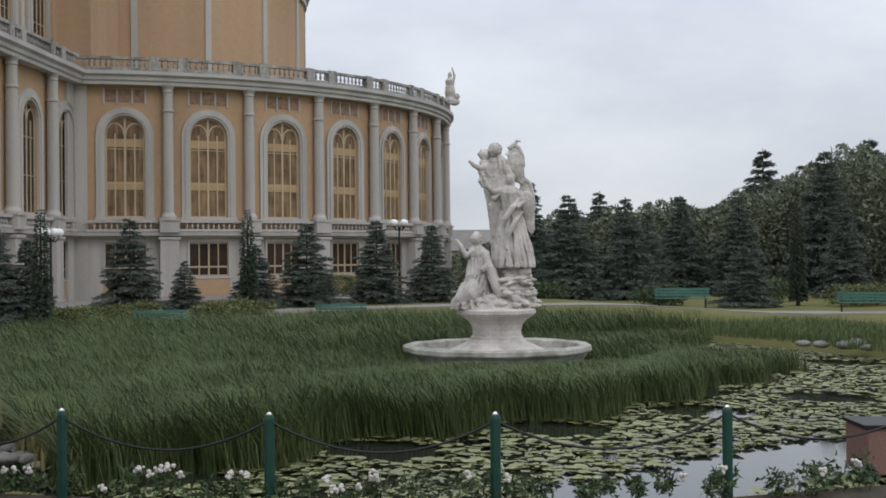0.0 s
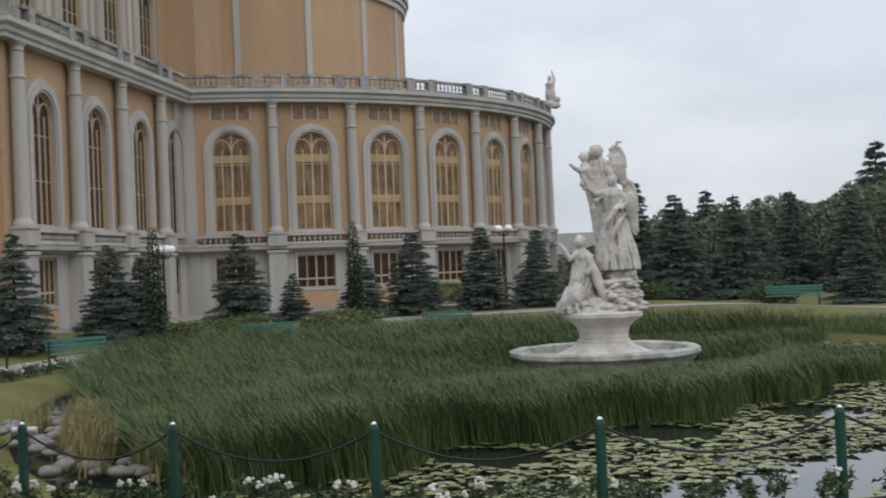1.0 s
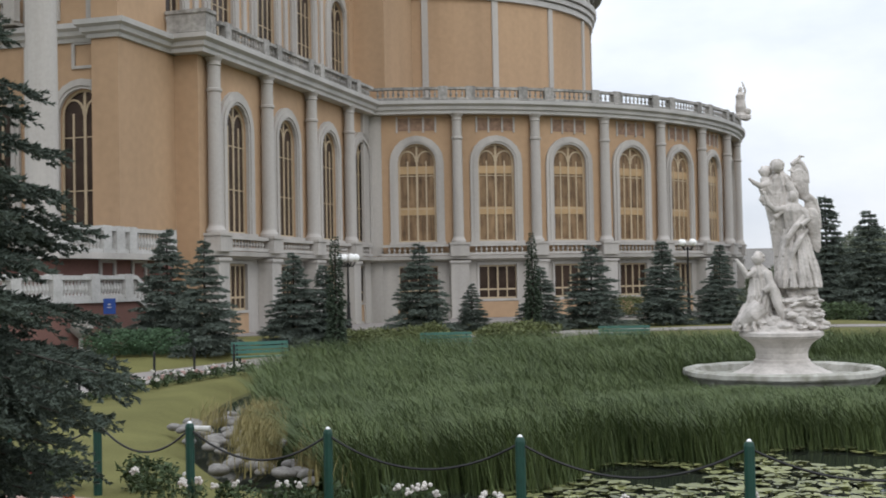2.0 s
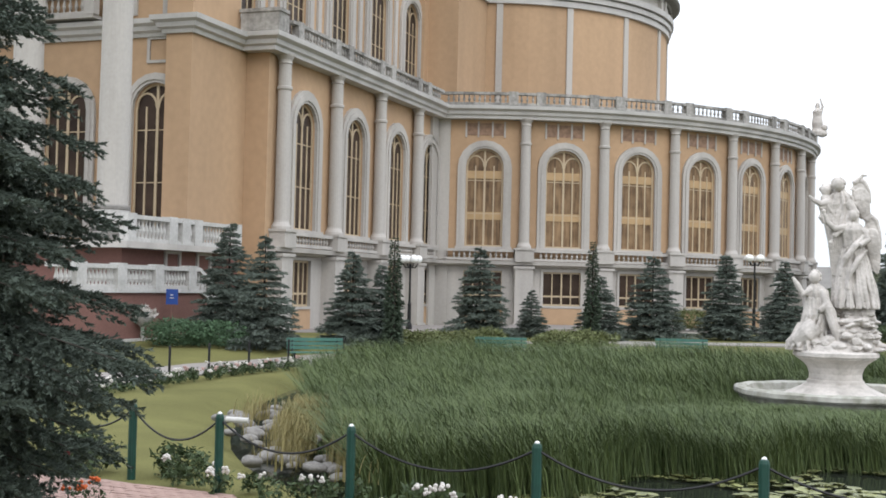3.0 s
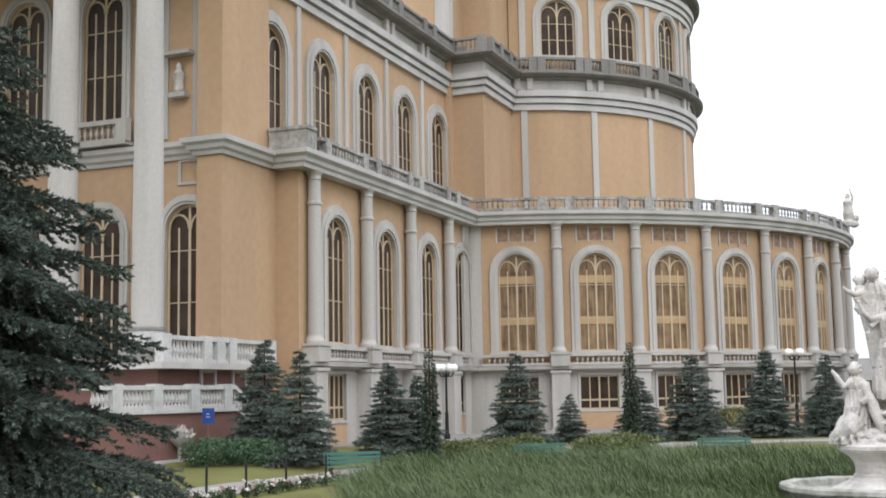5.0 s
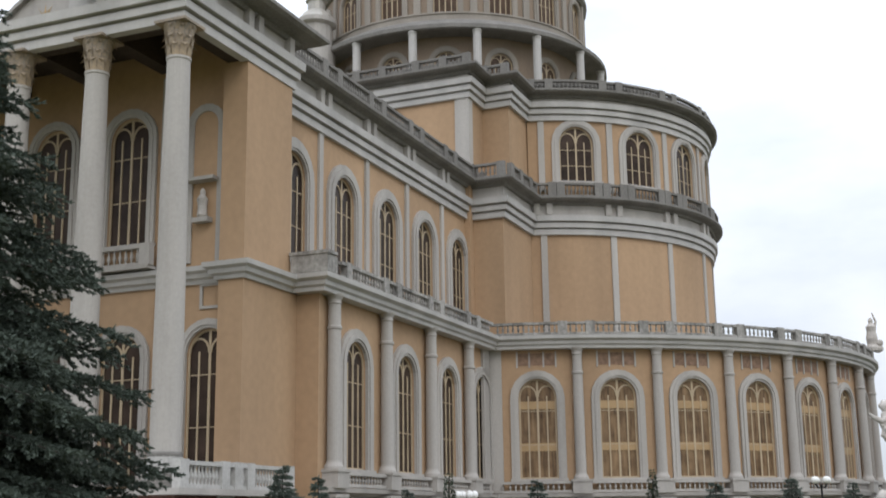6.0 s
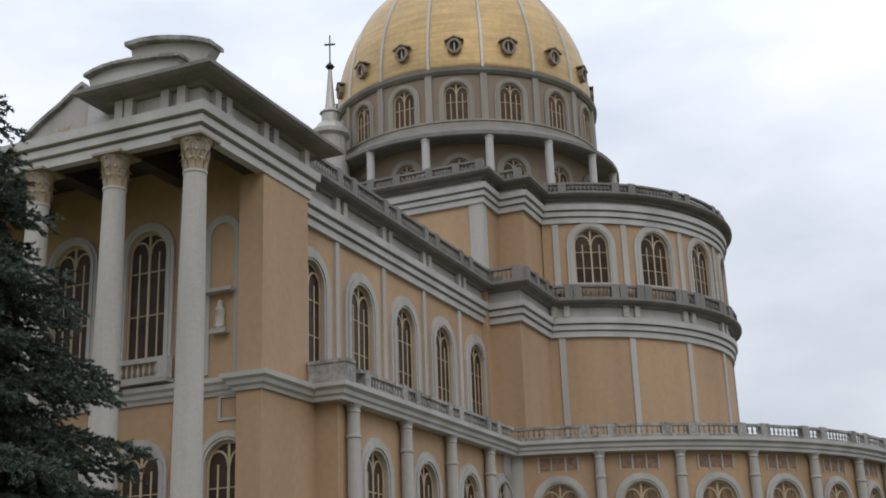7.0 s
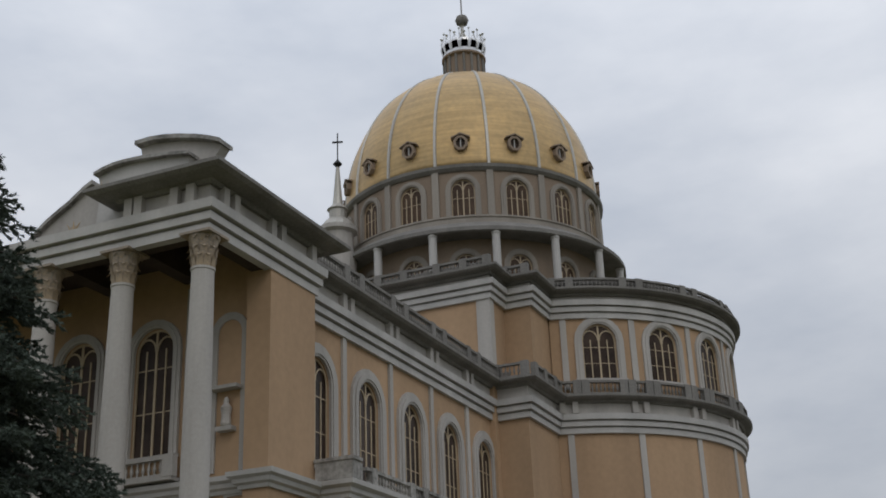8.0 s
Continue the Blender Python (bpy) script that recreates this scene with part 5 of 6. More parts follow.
# the near spruce: boughs with side shoots, every shoot with its needles
def bough_spruce(name, height, radius, whorls, per, seed, needles, parent):
    g = np.random.default_rng(seed)
    P, D, S, wood = [], [], [], bmesh.new()
    for k in range(whorls):
        t = (k + 0.4) / whorls
        z = 0.55 + (height - 0.6) * t
        r = radius * (1 - t) ** 0.85 * min(1.0, 0.42 + 0.58 * z / 2.6) + 0.06
        m = max(5, int(per * (0.5 + 0.5 * (1 - t))))
        ph = g.uniform(0, 6.28)
        for j in range(m):
            a = ph + 2 * np.pi * j / m + g.normal(0, 0.16)
            rb = r * g.uniform(0.6, 1.15)
            u, v = np.array([np.cos(a), np.sin(a)]), np.array([-np.sin(a), np.cos(a)])
            zz = z + g.normal(0, 0.09)
            axis = lambda f: np.array([*(u * rb * f), zz + rb * (0.10 * f - 0.42 * f ** 2 + 0.16 * f ** 3)])
            tube(wood, [axis(f) for f in (0.0, 0.35, 0.7, 1.0)], [0.02 + 0.012 * rb, 0.016, 0.01, 0.004], 4)
            shoots = max(5, int(rb / 0.105))
            for i in range(shoots):
                f = 0.16 + 0.84 * (i + g.uniform(0, 0.7)) / shoots
                c = axis(min(f, 1.0))
                L = rb * 0.42 * (1.08 - f) ** 0.75 * g.uniform(0.75, 1.2) + 0.1
                for sg in (-1, 1):
                    d = np.array([*(u * 0.75 + v * sg * g.uniform(0.55, 0.95)), g.uniform(-0.42, 0.02)])
                    d /= np.linalg.norm(d)
                    q = max(2, int(L / 0.075))
                    ff = (np.arange(q) + 0.5) / q
                    p = c + d * (L * ff)[:, None]
                    p[:, 2] -= 0.22 * L * ff ** 2
                    dd = np.tile(d, (q, 1)) + g.normal(0, 0.16, (q, 3))
                    P.append(p); D.append(dd / np.linalg.norm(dd, axis=1)[:, None]); S.append(np.full(q, 0.105))
            P.append(axis(1.0)[None]); D.append(np.array([[*u, 0.1]])); S.append(np.array([0.14]))
    p, d, s = np.concatenate(P), np.concatenate(D), np.concatenate(S)
    n = len(p)
    m = n * needles
    P, D, S = np.repeat(p, needles, 0), np.repeat(d, needles, 0), np.repeat(s, needles)
    rnd = g.normal(0, 1, (m, 3))
    rad = rnd - (rnd * D).sum(1)[:, None] * D
    rad /= np.linalg.norm(rad, axis=1)[:, None]
    nd = D * 0.8 + rad * 0.65
    base = P + D * (g.uniform(0, 1, m) * S)[:, None]
    side = np.cross(nd, g.normal(0, 1, (m, 3)))
    side /= np.linalg.norm(side, axis=1)[:, None]
    V = np.stack([base - side * 0.0105, base + side * 0.0105, base + nd * (0.045 * g.uniform(0.7, 1.25, m))[:, None]], 1).reshape(-1, 3)
    raw(name, V, np.arange(m * 3).reshape(-1, 3), SPRUCE, parent)
    part("bough", wood, BARK, parent)


near_t = empty("spruce", pose(-5.3, 11.0, 0, 0, 0, 30), "tall blue spruce with drooping layered boughs by the path", "spruce tree")
bough_spruce("crown", 8.6, 3.1, 33, 17, 21, 23, near_t)
bm = bmesh.new()
lathe(bm, [(0.2, -0.05), (0.16, 0.4), (0.09, 4.6), (0.015, 8.0)], 10)
part("trunk", bm, BARK, near_t)

# ---------------------------------------------------------------- fence of posts and chains
posts = [(-5.4, 17.6), (-3.87, 16.11), (-2.57, 15.12), (-0.89, 14.13), (1.15, 12.95), (3.33, 12.09), (5.8, 11.69), (8.3, 11.6)]
for i, (x, y) in enumerate(posts):
    e = empty("fence_post", pose(x, y, 0), "dark green wooden fence post holding a slack chain", "fence post", "posts of the pond fence")
    bm = bmesh.new()
    lathe(bm, [(0.055, -0.1), (0.055, 0.95), (0.045, 0.985), (0.02, 1.0)], 10)
    part("post", bm, GREENPAINT, e)
    # small bright cap added for the pale glint on the post top
    bm = bmesh.new()
    lathe(bm, [(0.03, 0.0), (0.03, 0.012), (0.012, 0.03)], 8, (0, 0, 0.99))
    part("cap", bm, SILVER, e, "silver post cap for the pale glint on top")
    if i < len(posts) - 1:
        d = Vector((posts[i + 1][0] - x, posts[i + 1][1] - y, 0))
        bm = bmesh.new()
        tube(bm, [d * t + Vector((0, 0, 0.93 - 0.33 * 4 * t * (1 - t))) for t in np.linspace(0.0, 1.0, 21)], 0.014, 5)
        tagged(part("chain", bm, BLACKIRON, None, m=pose(x, y, 0)), "dark slack chain between green posts", "chain", "chains of the pond fence")
fposts = [(-7.5, 27.0), (-7.08, 29.68), (-6.67, 31.91), (-5.96, 33.72), (-5.12, 35.54), (-4.14, 37.07), (-2.6, 39.0), (-9.6, 19.5), (-8.4, 23.4)]
for x, y in fposts:
    e = empty("fence_post", pose(x, y, 0), "thin dark metal post along the path", "fence post", "posts along the path")
    bm = bmesh.new()
    lathe(bm, [(0.035, -0.05), (0.035, 0.85), (0.02, 0.9)], 8)
    part("post", bm, BLACKIRON, e)


# ---------------------------------------------------------------- fountain and statue group
SIZE = Matrix.Diagonal((0.83, 0.83, 0.83, 1))
fount = empty("fountain", pose(10.44, 30.84, 0.39) @ SIZE, "weathered white stone fountain basin with flared pedestal", "fountain")
bm = bmesh.new()
lathe(bm, [(2.3, -1.3), (2.45, -0.8), (2.76, -0.62), (2.86, -0.5), (2.9, -0.4), (3.0, -0.38), (3.04, -0.32), (3.02, -0.2), (2.94, -0.15), (2.78, -0.15), (2.66, -0.2), (2.58, -0.4), (1.3, -0.5), (0.2, -0.5)], 72)
for v in bm.verts:
    v.co *= 1 + 0.012 * noise.noise(v.co * 2.2) + 0.006 * noise.noise(v.co * 6.0)
    v.co.z += 0.035 * noise.noise(v.co * 1.7)
part("basin", bm, BASIN, fount, smooth=False)
bm = bmesh.new()
lathe(bm, [(1.7, -0.5), (1.55, -0.34), (1.3, -0.22), (1.0, -0.08), (0.86, 0.02), (0.84, 0.1), (0.79, 0.13), (0.78, 0.3), (0.84, 0.48), (0.95, 0.62), (1.12, 0.74), (1.2, 0.78), (1.2, 0.81), (1.27, 0.84), (1.27, 0.95), (1.2, 1.0)], 48)
part("pedestal", bm, MARBLE, fount)


def blob(bm, p, r, seg=2):
    m = Matrix.Translation(p) @ Matrix.Diagonal((*r, 1)) if not isinstance(r, (int, float)) else Matrix.Translation(p) @ Matrix.Diagonal((r, r, r, 1))
    bmesh.ops.create_icosphere(bm, subdivisions=seg, radius=1, matrix=m)


def limb(bm, pts, r):
    tube(bm, pts, r, 10)


def crag(bm, c, r, g):
    """A broken stone: a squashed block with chipped corners."""
    m = Matrix.Translation(c) @ Matrix.Rotation(g.uniform(0, 6.28), 4, "Z") @ Matrix.Rotation(g.uniform(-0.35, 0.35), 4, "X") @ Matrix.Diagonal((*r, 1))
    vs = bmesh.ops.create_icosphere(bm, subdivisions=2, radius=1, matrix=m)["verts"]
    o = Vector((g.uniform(0, 50), 0, 0))
    for v in vs:
        d = v.co - Vector(c)
        v.co = Vector(c) + d * (1 + 0.45 * noise.noise(d * 6 + o))


bm = bmesh.new()
g = random.Random(4)
for i in range(60):
    a = g.uniform(0, 6.28)
    rr = g.uniform(0.3, 1.12)
    crag(bm, (rr * math.cos(a), rr * math.sin(a) * 0.85, g.uniform(1.02, 1.45) + 0.35 * (1.12 - rr)), (g.uniform(0.16, 0.34), g.uniform(0.12, 0.24), g.uniform(0.06, 0.15)), g)
lathe(bm, [(1.1, 0.98), (1.0, 1.15), (0.6, 1.4)], 20)
for i in range(70):
    a = g.uniform(0, 6.28)
    crag(bm, (0.58 + 0.46 * math.cos(a), 0.05 + 0.36 * math.sin(a), g.uniform(1.25, 2.3)), (g.uniform(0.13, 0.27), g.uniform(0.1, 0.2), g.uniform(0.06, 0.16)), g)
lathe(bm, [(0.45, 1.2), (0.45, 2.3), (0.3, 2.38)], 12, (0.58, 0.05, 0))
lathe(bm, [(0.75, 1.0), (0.7, 1.6), (0.5, 1.85)], 16, (0.42, 0.0, 0))
for i in range(80):
    a, zz = g.uniform(0, 6.28), g.uniform(1.0, 1.95)
    k = 0.86 - 0.28 * (zz - 1.0)
    crag(bm, (0.42 + k * math.cos(a), k * 0.85 * math.sin(a), zz), (g.uniform(0.16, 0.34), g.uniform(0.12, 0.22), g.uniform(0.05, 0.1)), g)


def robe(c, prof, folds=9, deep=0.11, flat=0.8):
    rings = []
    for r, z, dx in prof:
        ring = []
        for i in range(56):
            a = 2 * math.pi * i / 56
            f = 1 + deep * (2.0 * abs(math.sin(a * folds / 2 + 0.6 * math.sin(z * 1.3 + a))) - 1.2 + 0.5 * math.sin(a * (folds * 2 - 3) + z * 1.6))
            ring.append(bm.verts.new((c[0] + dx + r * f * math.cos(a), c[1] + r * flat * f * math.sin(a), z)))
        rings.append(ring)
    for p, q in zip(rings, rings[1:]):
        for i in range(56):
            bm.faces.new((p[i], p[(i + 1) % 56], q[(i + 1) % 56], q[i]))
    bm.faces.new(rings[0][::-1]); bm.faces.new(rings[-1])


def swag(pts, r):
    """A raised fold of cloth along a line."""
    limb(bm, pts, [r * f for f in (0.5, 1.0, 0.9, 0.6)[:len(pts)]])


def locks(c, r, n, seed):
    """Hair in short curls round a head."""
    h = random.Random(seed)
    for k in range(n):
        a, e = h.uniform(0.2, 2.94), h.uniform(-0.5, 1.3)
        blob(bm, (c[0] + r * math.cos(a) * math.cos(e), c[1] + r * math.sin(a) * math.cos(e), c[2] + r * math.sin(e)), h.uniform(0.045, 0.075), 1)


def wing(c, rx, rz, tilt, seed):
    """A raised wing: a curved blade with a thick leading edge and rows of long feathers."""
    m = Matrix.Translation(c) @ Matrix.Rotation(radians(tilt), 4, "Y")
    bmesh.ops.create_icosphere(bm, subdivisions=3, radius=1, matrix=m @ Matrix.Diagonal((rx, 0.06, rz, 1)))
    edge = [m @ Vector((rx * math.cos(a), 0.02, rz * math.sin(a))) for a in (2.6, 2.1, 1.57, 1.0, 0.4, -0.2)]
    limb(bm, edge, [0.1, 0.1, 0.09, 0.08, 0.06, 0.04])
    for k in range(9):
        f = -0.8 + 0.2 * k
        top, low = rz * 0.55 * math.sqrt(1 - f * f * 0.9), -rz * (1.12 - 0.75 * (f - 0.35) ** 2)
        limb(bm, [m @ Vector((rx * f * 0.8, -0.06, top)), m @ Vector((rx * f, -0.08, 0)), m @ Vector((rx * f * 0.9 + 0.06 * rx, -0.05, low))], [0.03, 0.042, 0.02])


# standing robed figure: skirt, bodice, head, arms
robe((0.46, -0.1), [(0.62, 2.3, 0.1), (0.6, 2.6, 0.08), (0.5, 3.1, 0.04), (0.42, 3.6, 0.02), (0.33, 4.05, 0.0), (0.29, 4.15, 0.0)], 16, 0.24)
robe((0.46, -0.1), [(0.29, 4.1, 0.0), (0.33, 4.4, 0.0), (0.37, 4.7, -0.02), (0.25, 4.86, -0.02), (0.09, 4.97, -0.02)], 9, 0.1)
for k in range(13):
    a = -2.9 + k * 0.24
    b = a + 0.25 * math.sin(k * 2.3)
    swag([(0.46 + 0.3 * math.cos(a), -0.1 + 0.26 * math.sin(a), 4.1), (0.48 + 0.42 * math.cos(b), -0.1 + 0.36 * math.sin(b), 3.5), (0.52 + 0.54 * math.cos(b), -0.1 + 0.46 * math.sin(b), 2.9), (0.56 + 0.66 * math.cos(a), -0.1 + 0.55 * math.sin(a), 2.32)], 0.065 + 0.02 * math.sin(k * 1.7))
swag([(0.75, -0.3, 4.5), (0.5, -0.48, 4.2), (0.25, -0.5, 3.85), (0.12, -0.4, 3.3)], 0.1)
swag([(0.85, -0.2, 4.1), (0.6, -0.5, 3.8), (0.4, -0.58, 3.4), (0.3, -0.6, 2.9)], 0.09)
blob(bm, (0.44, -0.14, 5.13), (0.14, 0.17, 0.19), 3)
locks((0.45, -0.1, 5.16), 0.17, 26, 3)
limb(bm, [(0.2, -0.2, 4.75), (-0.1, -0.35, 4.72), (-0.3, -0.4, 4.92), (-0.4, -0.4, 5.2)], [0.13, 0.11, 0.08, 0.055])
swag([(0.1, -0.3, 4.65), (-0.1, -0.38, 4.5), (-0.2, -0.38, 4.3), (-0.18, -0.36, 4.1)], 0.09)
blob(bm, (-0.41, -0.4, 5.25), 0.075)
limb(bm, [(0.72, -0.15, 4.7), (0.88, -0.3, 4.38), (0.66, -0.48, 4.22)], [0.12, 0.1, 0.07])
# winged figure behind
robe((0.06, 0.2), [(0.22, 2.9, 0.1), (0.27, 3.9, 0.04), (0.31, 4.5, 0.0), (0.33, 5.1, 0.0), (0.40, 5.5, 0.02), (0.34, 5.75, 0.0), (0.16, 5.92, 0.0), (0.1, 6.05, 0.0)], 11, 0.22, 0.75)
for k in range(8):
    x = -0.22 + 0.08 * k
    swag([(x, -0.02, 5.5), (x - 0.12 + 0.05 * math.sin(k * 3), -0.1, 4.9), (x * 0.8 - 0.02, -0.1, 4.2), (x * 0.6 + 0.02, -0.06, 3.3)], 0.07)
limb(bm, [(0.08, 0.15, 3.6), (0.05, 0.1, 3.0), (0.1, 0.1, 2.2)], [0.25, 0.22, 0.28])
blob(bm, (0.0, 0.02, 6.1), (0.16, 0.19, 0.2), 3)
locks((0.01, 0.06, 6.12), 0.19, 40, 5)
blob(bm, (-0.36, 0.12, 5.93), (0.15, 0.15, 0.18), 3)
locks((-0.36, 0.16, 5.95), 0.17, 34, 6)
limb(bm, [(-0.4, 0.12, 5.78), (-0.3, 0.1, 5.5), (-0.15, 0.1, 5.2)], [0.12, 0.25, 0.22])
limb(bm, [(-0.3, 0.25, 5.85), (-0.28, 0.22, 5.5), (-0.2, 0.2, 5.0)], [0.1, 0.22, 0.2])
limb(bm, [(-0.25, 0.0, 5.55), (-0.52, -0.15, 5.5), (-0.7, -0.2, 5.6), (-0.86, -0.2, 5.74)], [0.13, 0.1, 0.07, 0.04])
swag([(-0.3, -0.05, 5.5), (-0.5, -0.12, 5.35), (-0.5, -0.1, 5.1), (-0.4, -0.05, 4.9)], 0.09)
limb(bm, [(0.3, 0, 5.55), (0.52, -0.1, 5.2), (0.52, -0.15, 4.85)], [0.14, 0.12, 0.1])
wing((0.68, 0.28, 5.66), 0.27, 0.62, -6, 1)
limb(bm, [(0.66, 0.28, 6.3), (0.72, 0.28, 6.42), (0.85, 0.28, 6.4)], [0.07, 0.05, 0.025])
limb(bm, [(0.25, 0.2, 5.5), (0.5, 0.25, 5.5), (0.62, 0.28, 5.6)], [0.14, 0.12, 0.1])
wing((1.02, 0.15, 4.3), 0.24, 0.84, -3, 2)
limb(bm, [(0.7, 0.05, 4.6), (0.86, 0.12, 4.6)], [0.14, 0.12])
# kneeling figure, leaning back with a raised arm
robe((-0.58, -0.3), [(0.34, 1.5, -0.1), (0.36, 1.9, -0.06), (0.3, 2.25, 0.0), (0.27, 2.5, 0.0), (0.31, 2.75, -0.02), (0.24, 2.92, -0.04), (0.09, 3.06, -0.06)], 10, 0.16, 0.85)
robe((-0.72, -0.3), [(0.62, 1.0, -0.02), (0.56, 1.25, -0.06), (0.42, 1.55, -0.05), (0.34, 1.85, 0.0)], 13, 0.22, 0.8)
limb(bm, [(-0.6, -0.55, 1.75), (-0.85, -0.62, 1.5), (-1.12, -0.5, 1.3), (-1.25, -0.3, 1.15)], [0.3, 0.3, 0.24, 0.18])
for k in range(8):
    a = -3.0 + k * 0.36
    swag([(-0.6 + 0.28 * math.cos(a), -0.3 + 0.25 * math.sin(a), 2.6), (-0.62 + 0.33 * math.cos(a + 0.2), -0.3 + 0.3 * math.sin(a + 0.2), 2.1), (-0.7 + 0.42 * math.cos(a), -0.3 + 0.36 * math.sin(a), 1.65), (-0.78 + 0.64 * math.cos(a - 0.15), -0.3 + 0.52 * math.sin(a - 0.15), 1.1)], 0.07)
swag([(-0.42, -0.5, 2.85), (-0.25, -0.62, 2.3), (-0.1, -0.66, 1.8), (0.08, -0.66, 1.3)], 0.15)
swag([(-0.36, -0.4, 2.7), (-0.15, -0.5, 2.2), (0.0, -0.55, 1.7), (0.2, -0.6, 1.25)], 0.13)
blob(bm, (-0.66, -0.36, 3.22), (0.16, 0.18, 0.2), 3)
locks((-0.64, -0.3, 3.25), 0.18, 36, 7)
limb(bm, [(-0.75, -0.38, 2.84), (-0.98, -0.45, 2.7), (-1.14, -0.45, 2.98), (-1.3, -0.45, 3.22)], [0.14, 0.11, 0.085, 0.05])
limb(bm, [(-0.38, -0.4, 2.8), (-0.28, -0.62, 2.4), (-0.5, -0.75, 2.2)], [0.14, 0.12, 0.08])
limb(bm, [(-0.95, -0.3, 1.3), (-1.15, -0.2, 1.1)], [0.3, 0.22])
statue = part("statue", bm, MARBLE, None, m=pose(10.44, 30.84, 0.39, 0, 0, -18) @ SIZE)
tagged(statue, "weathered white stone group of robed winged statues on the fountain", "statue")
md = statue.modifiers.new("merge", "REMESH"); md.mode, md.voxel_size = "VOXEL", 0.02
tx = bpy.data.textures.new("wear", "CLOUDS"); tx.noise_scale = 0.1
md = statue.modifiers.new("wear", "DISPLACE"); md.texture, md.strength, md.mid_level = tx, 0.025, 0.5


# ---------------------------------------------------------------- benches and lamps
def bench(x, y, turn, length=1.8):
    e = empty("bench", pose(x, y, float(rise(x, y)), 0, 0, turn), "green painted slatted park bench beside the path", "bench", "park benches")
    for i in range(4):
        bm = bmesh.new()
        box(bm, -length / 2, length / 2, -0.22 + i * 0.12, -0.12 + i * 0.12, 0.42, 0.455)
        part("seat_slat", bm, BENCHPAINT, e)
    for i in range(3):
        bm = bmesh.new()
        box(bm, -length / 2, length / 2, 0.26 + i * 0.02, 0.29 + i * 0.02, 0.52 + i * 0.13, 0.62 + i * 0.13)
        part("back_slat", bm, BENCHPAINT, e)
    for s in (-1, 1):
        bm = bmesh.new()
        x0 = s * (length / 2 - 0.18)
        box(bm, x0 - 0.03, x0 + 0.03, -0.2, -0.14, 0, 0.42)
        box(bm, x0 - 0.03, x0 + 0.03, -0.2, 0.3, 0.38, 0.42)
        tube(bm, [(x0, 0.2, 0), (x0, 0.26, 0.42), (x0, 0.34, 0.9)], 0.03, 5)
        part("leg", bm, BLACKIRON, e)
    return e


for x, y, a, n in ((-3.4, 38.3, 16, 1.8), (2.65, 42.0, 0, 1.8), (9.4, 44.3, -8, 1.9), (26.0, 48.6, -27, 2.4), (33, 45.0, -33, 2.4), (36.3, 42.5, -37, 2.4)):
    bench(x, y, a, n)


def street_lamp(x, y, h):
    z = float(rise(x, y))
    h -= z
    e = empty("street_lamp", pose(x, y, z), "black iron street lamp with white globes before the church", "street lamp", "street lamps")
    bm = bmesh.new()
    lathe(bm, [(0.16, 0), (0.16, 0.25), (0.1, 0.35), (0.09, 1.2), (0.11, 1.25), (0.06, 1.35), (0.05, h - 0.5), (0.08, h - 0.45), (0.04, h - 0.35)], 10)
    part("pole", bm, BLACKIRON, e)
    for i in range(4):
        a = math.pi / 2 * i + 0.4
        bm = bmesh.new()
        tube(bm, [(0, 0, h - 0.5), (0.25 * math.cos(a), 0.25 * math.sin(a), h - 0.55), (0.42 * math.cos(a), 0.42 * math.sin(a), h - 0.3)], 0.03, 5)
        arm = part("arm", bm, BLACKIRON, e)
        bm = bmesh.new()
        bmesh.ops.create_uvsphere(bm, u_segments=14, v_segments=8, radius=0.2, matrix=Matrix.Translation((0.42 * math.cos(a), 0.42 * math.sin(a), h - 0.12)))
        part("globe", bm, OPAL, arm, "white glass globe", smooth=True)


street_lamp(18.5, 68.0, 4.7)
street_lamp(-0.75, 59.5, 4.0)


# ---------------------------------------------------------------- bushes, flowers, rocks and small things
def leaf_ball(name, c, r, n, size, mat, parent=None, seed=1, flat=0.0):
    """A bush: many small leaves scattered through an uneven rounded body."""
    g = np.random.default_rng(seed)
    u = g.normal(0, 1, (n, 3))
    u /= np.linalg.norm(u, axis=1)[:, None]
    lump = 1 + 0.18 * np.sin(u[:, 0] * 5 + seed) + 0.15 * np.cos(u[:, 1] * 6 + seed * 2)
    p = np.array(c) + u * np.array(r) * (g.uniform(0.35, 1, n) ** 0.5 * lump)[:, None]
    p[:, 2] = np.maximum(p[:, 2], 0.02)
    a, b = g.normal(0, size, (n, 3)), g.normal(0, size, (n, 3))
    a[:, 2] *= 1 - flat
    V = np.stack([p, p + a, p + a * 0.5 + b], 1).reshape(-1, 3)
    return raw(name, V, np.arange(n * 3).reshape(-1, 3), mat, parent)


PINK = material("faded_pink_petals", (0.36, 0.24, 0.21), 0.7, vary=0.2, bump=0)


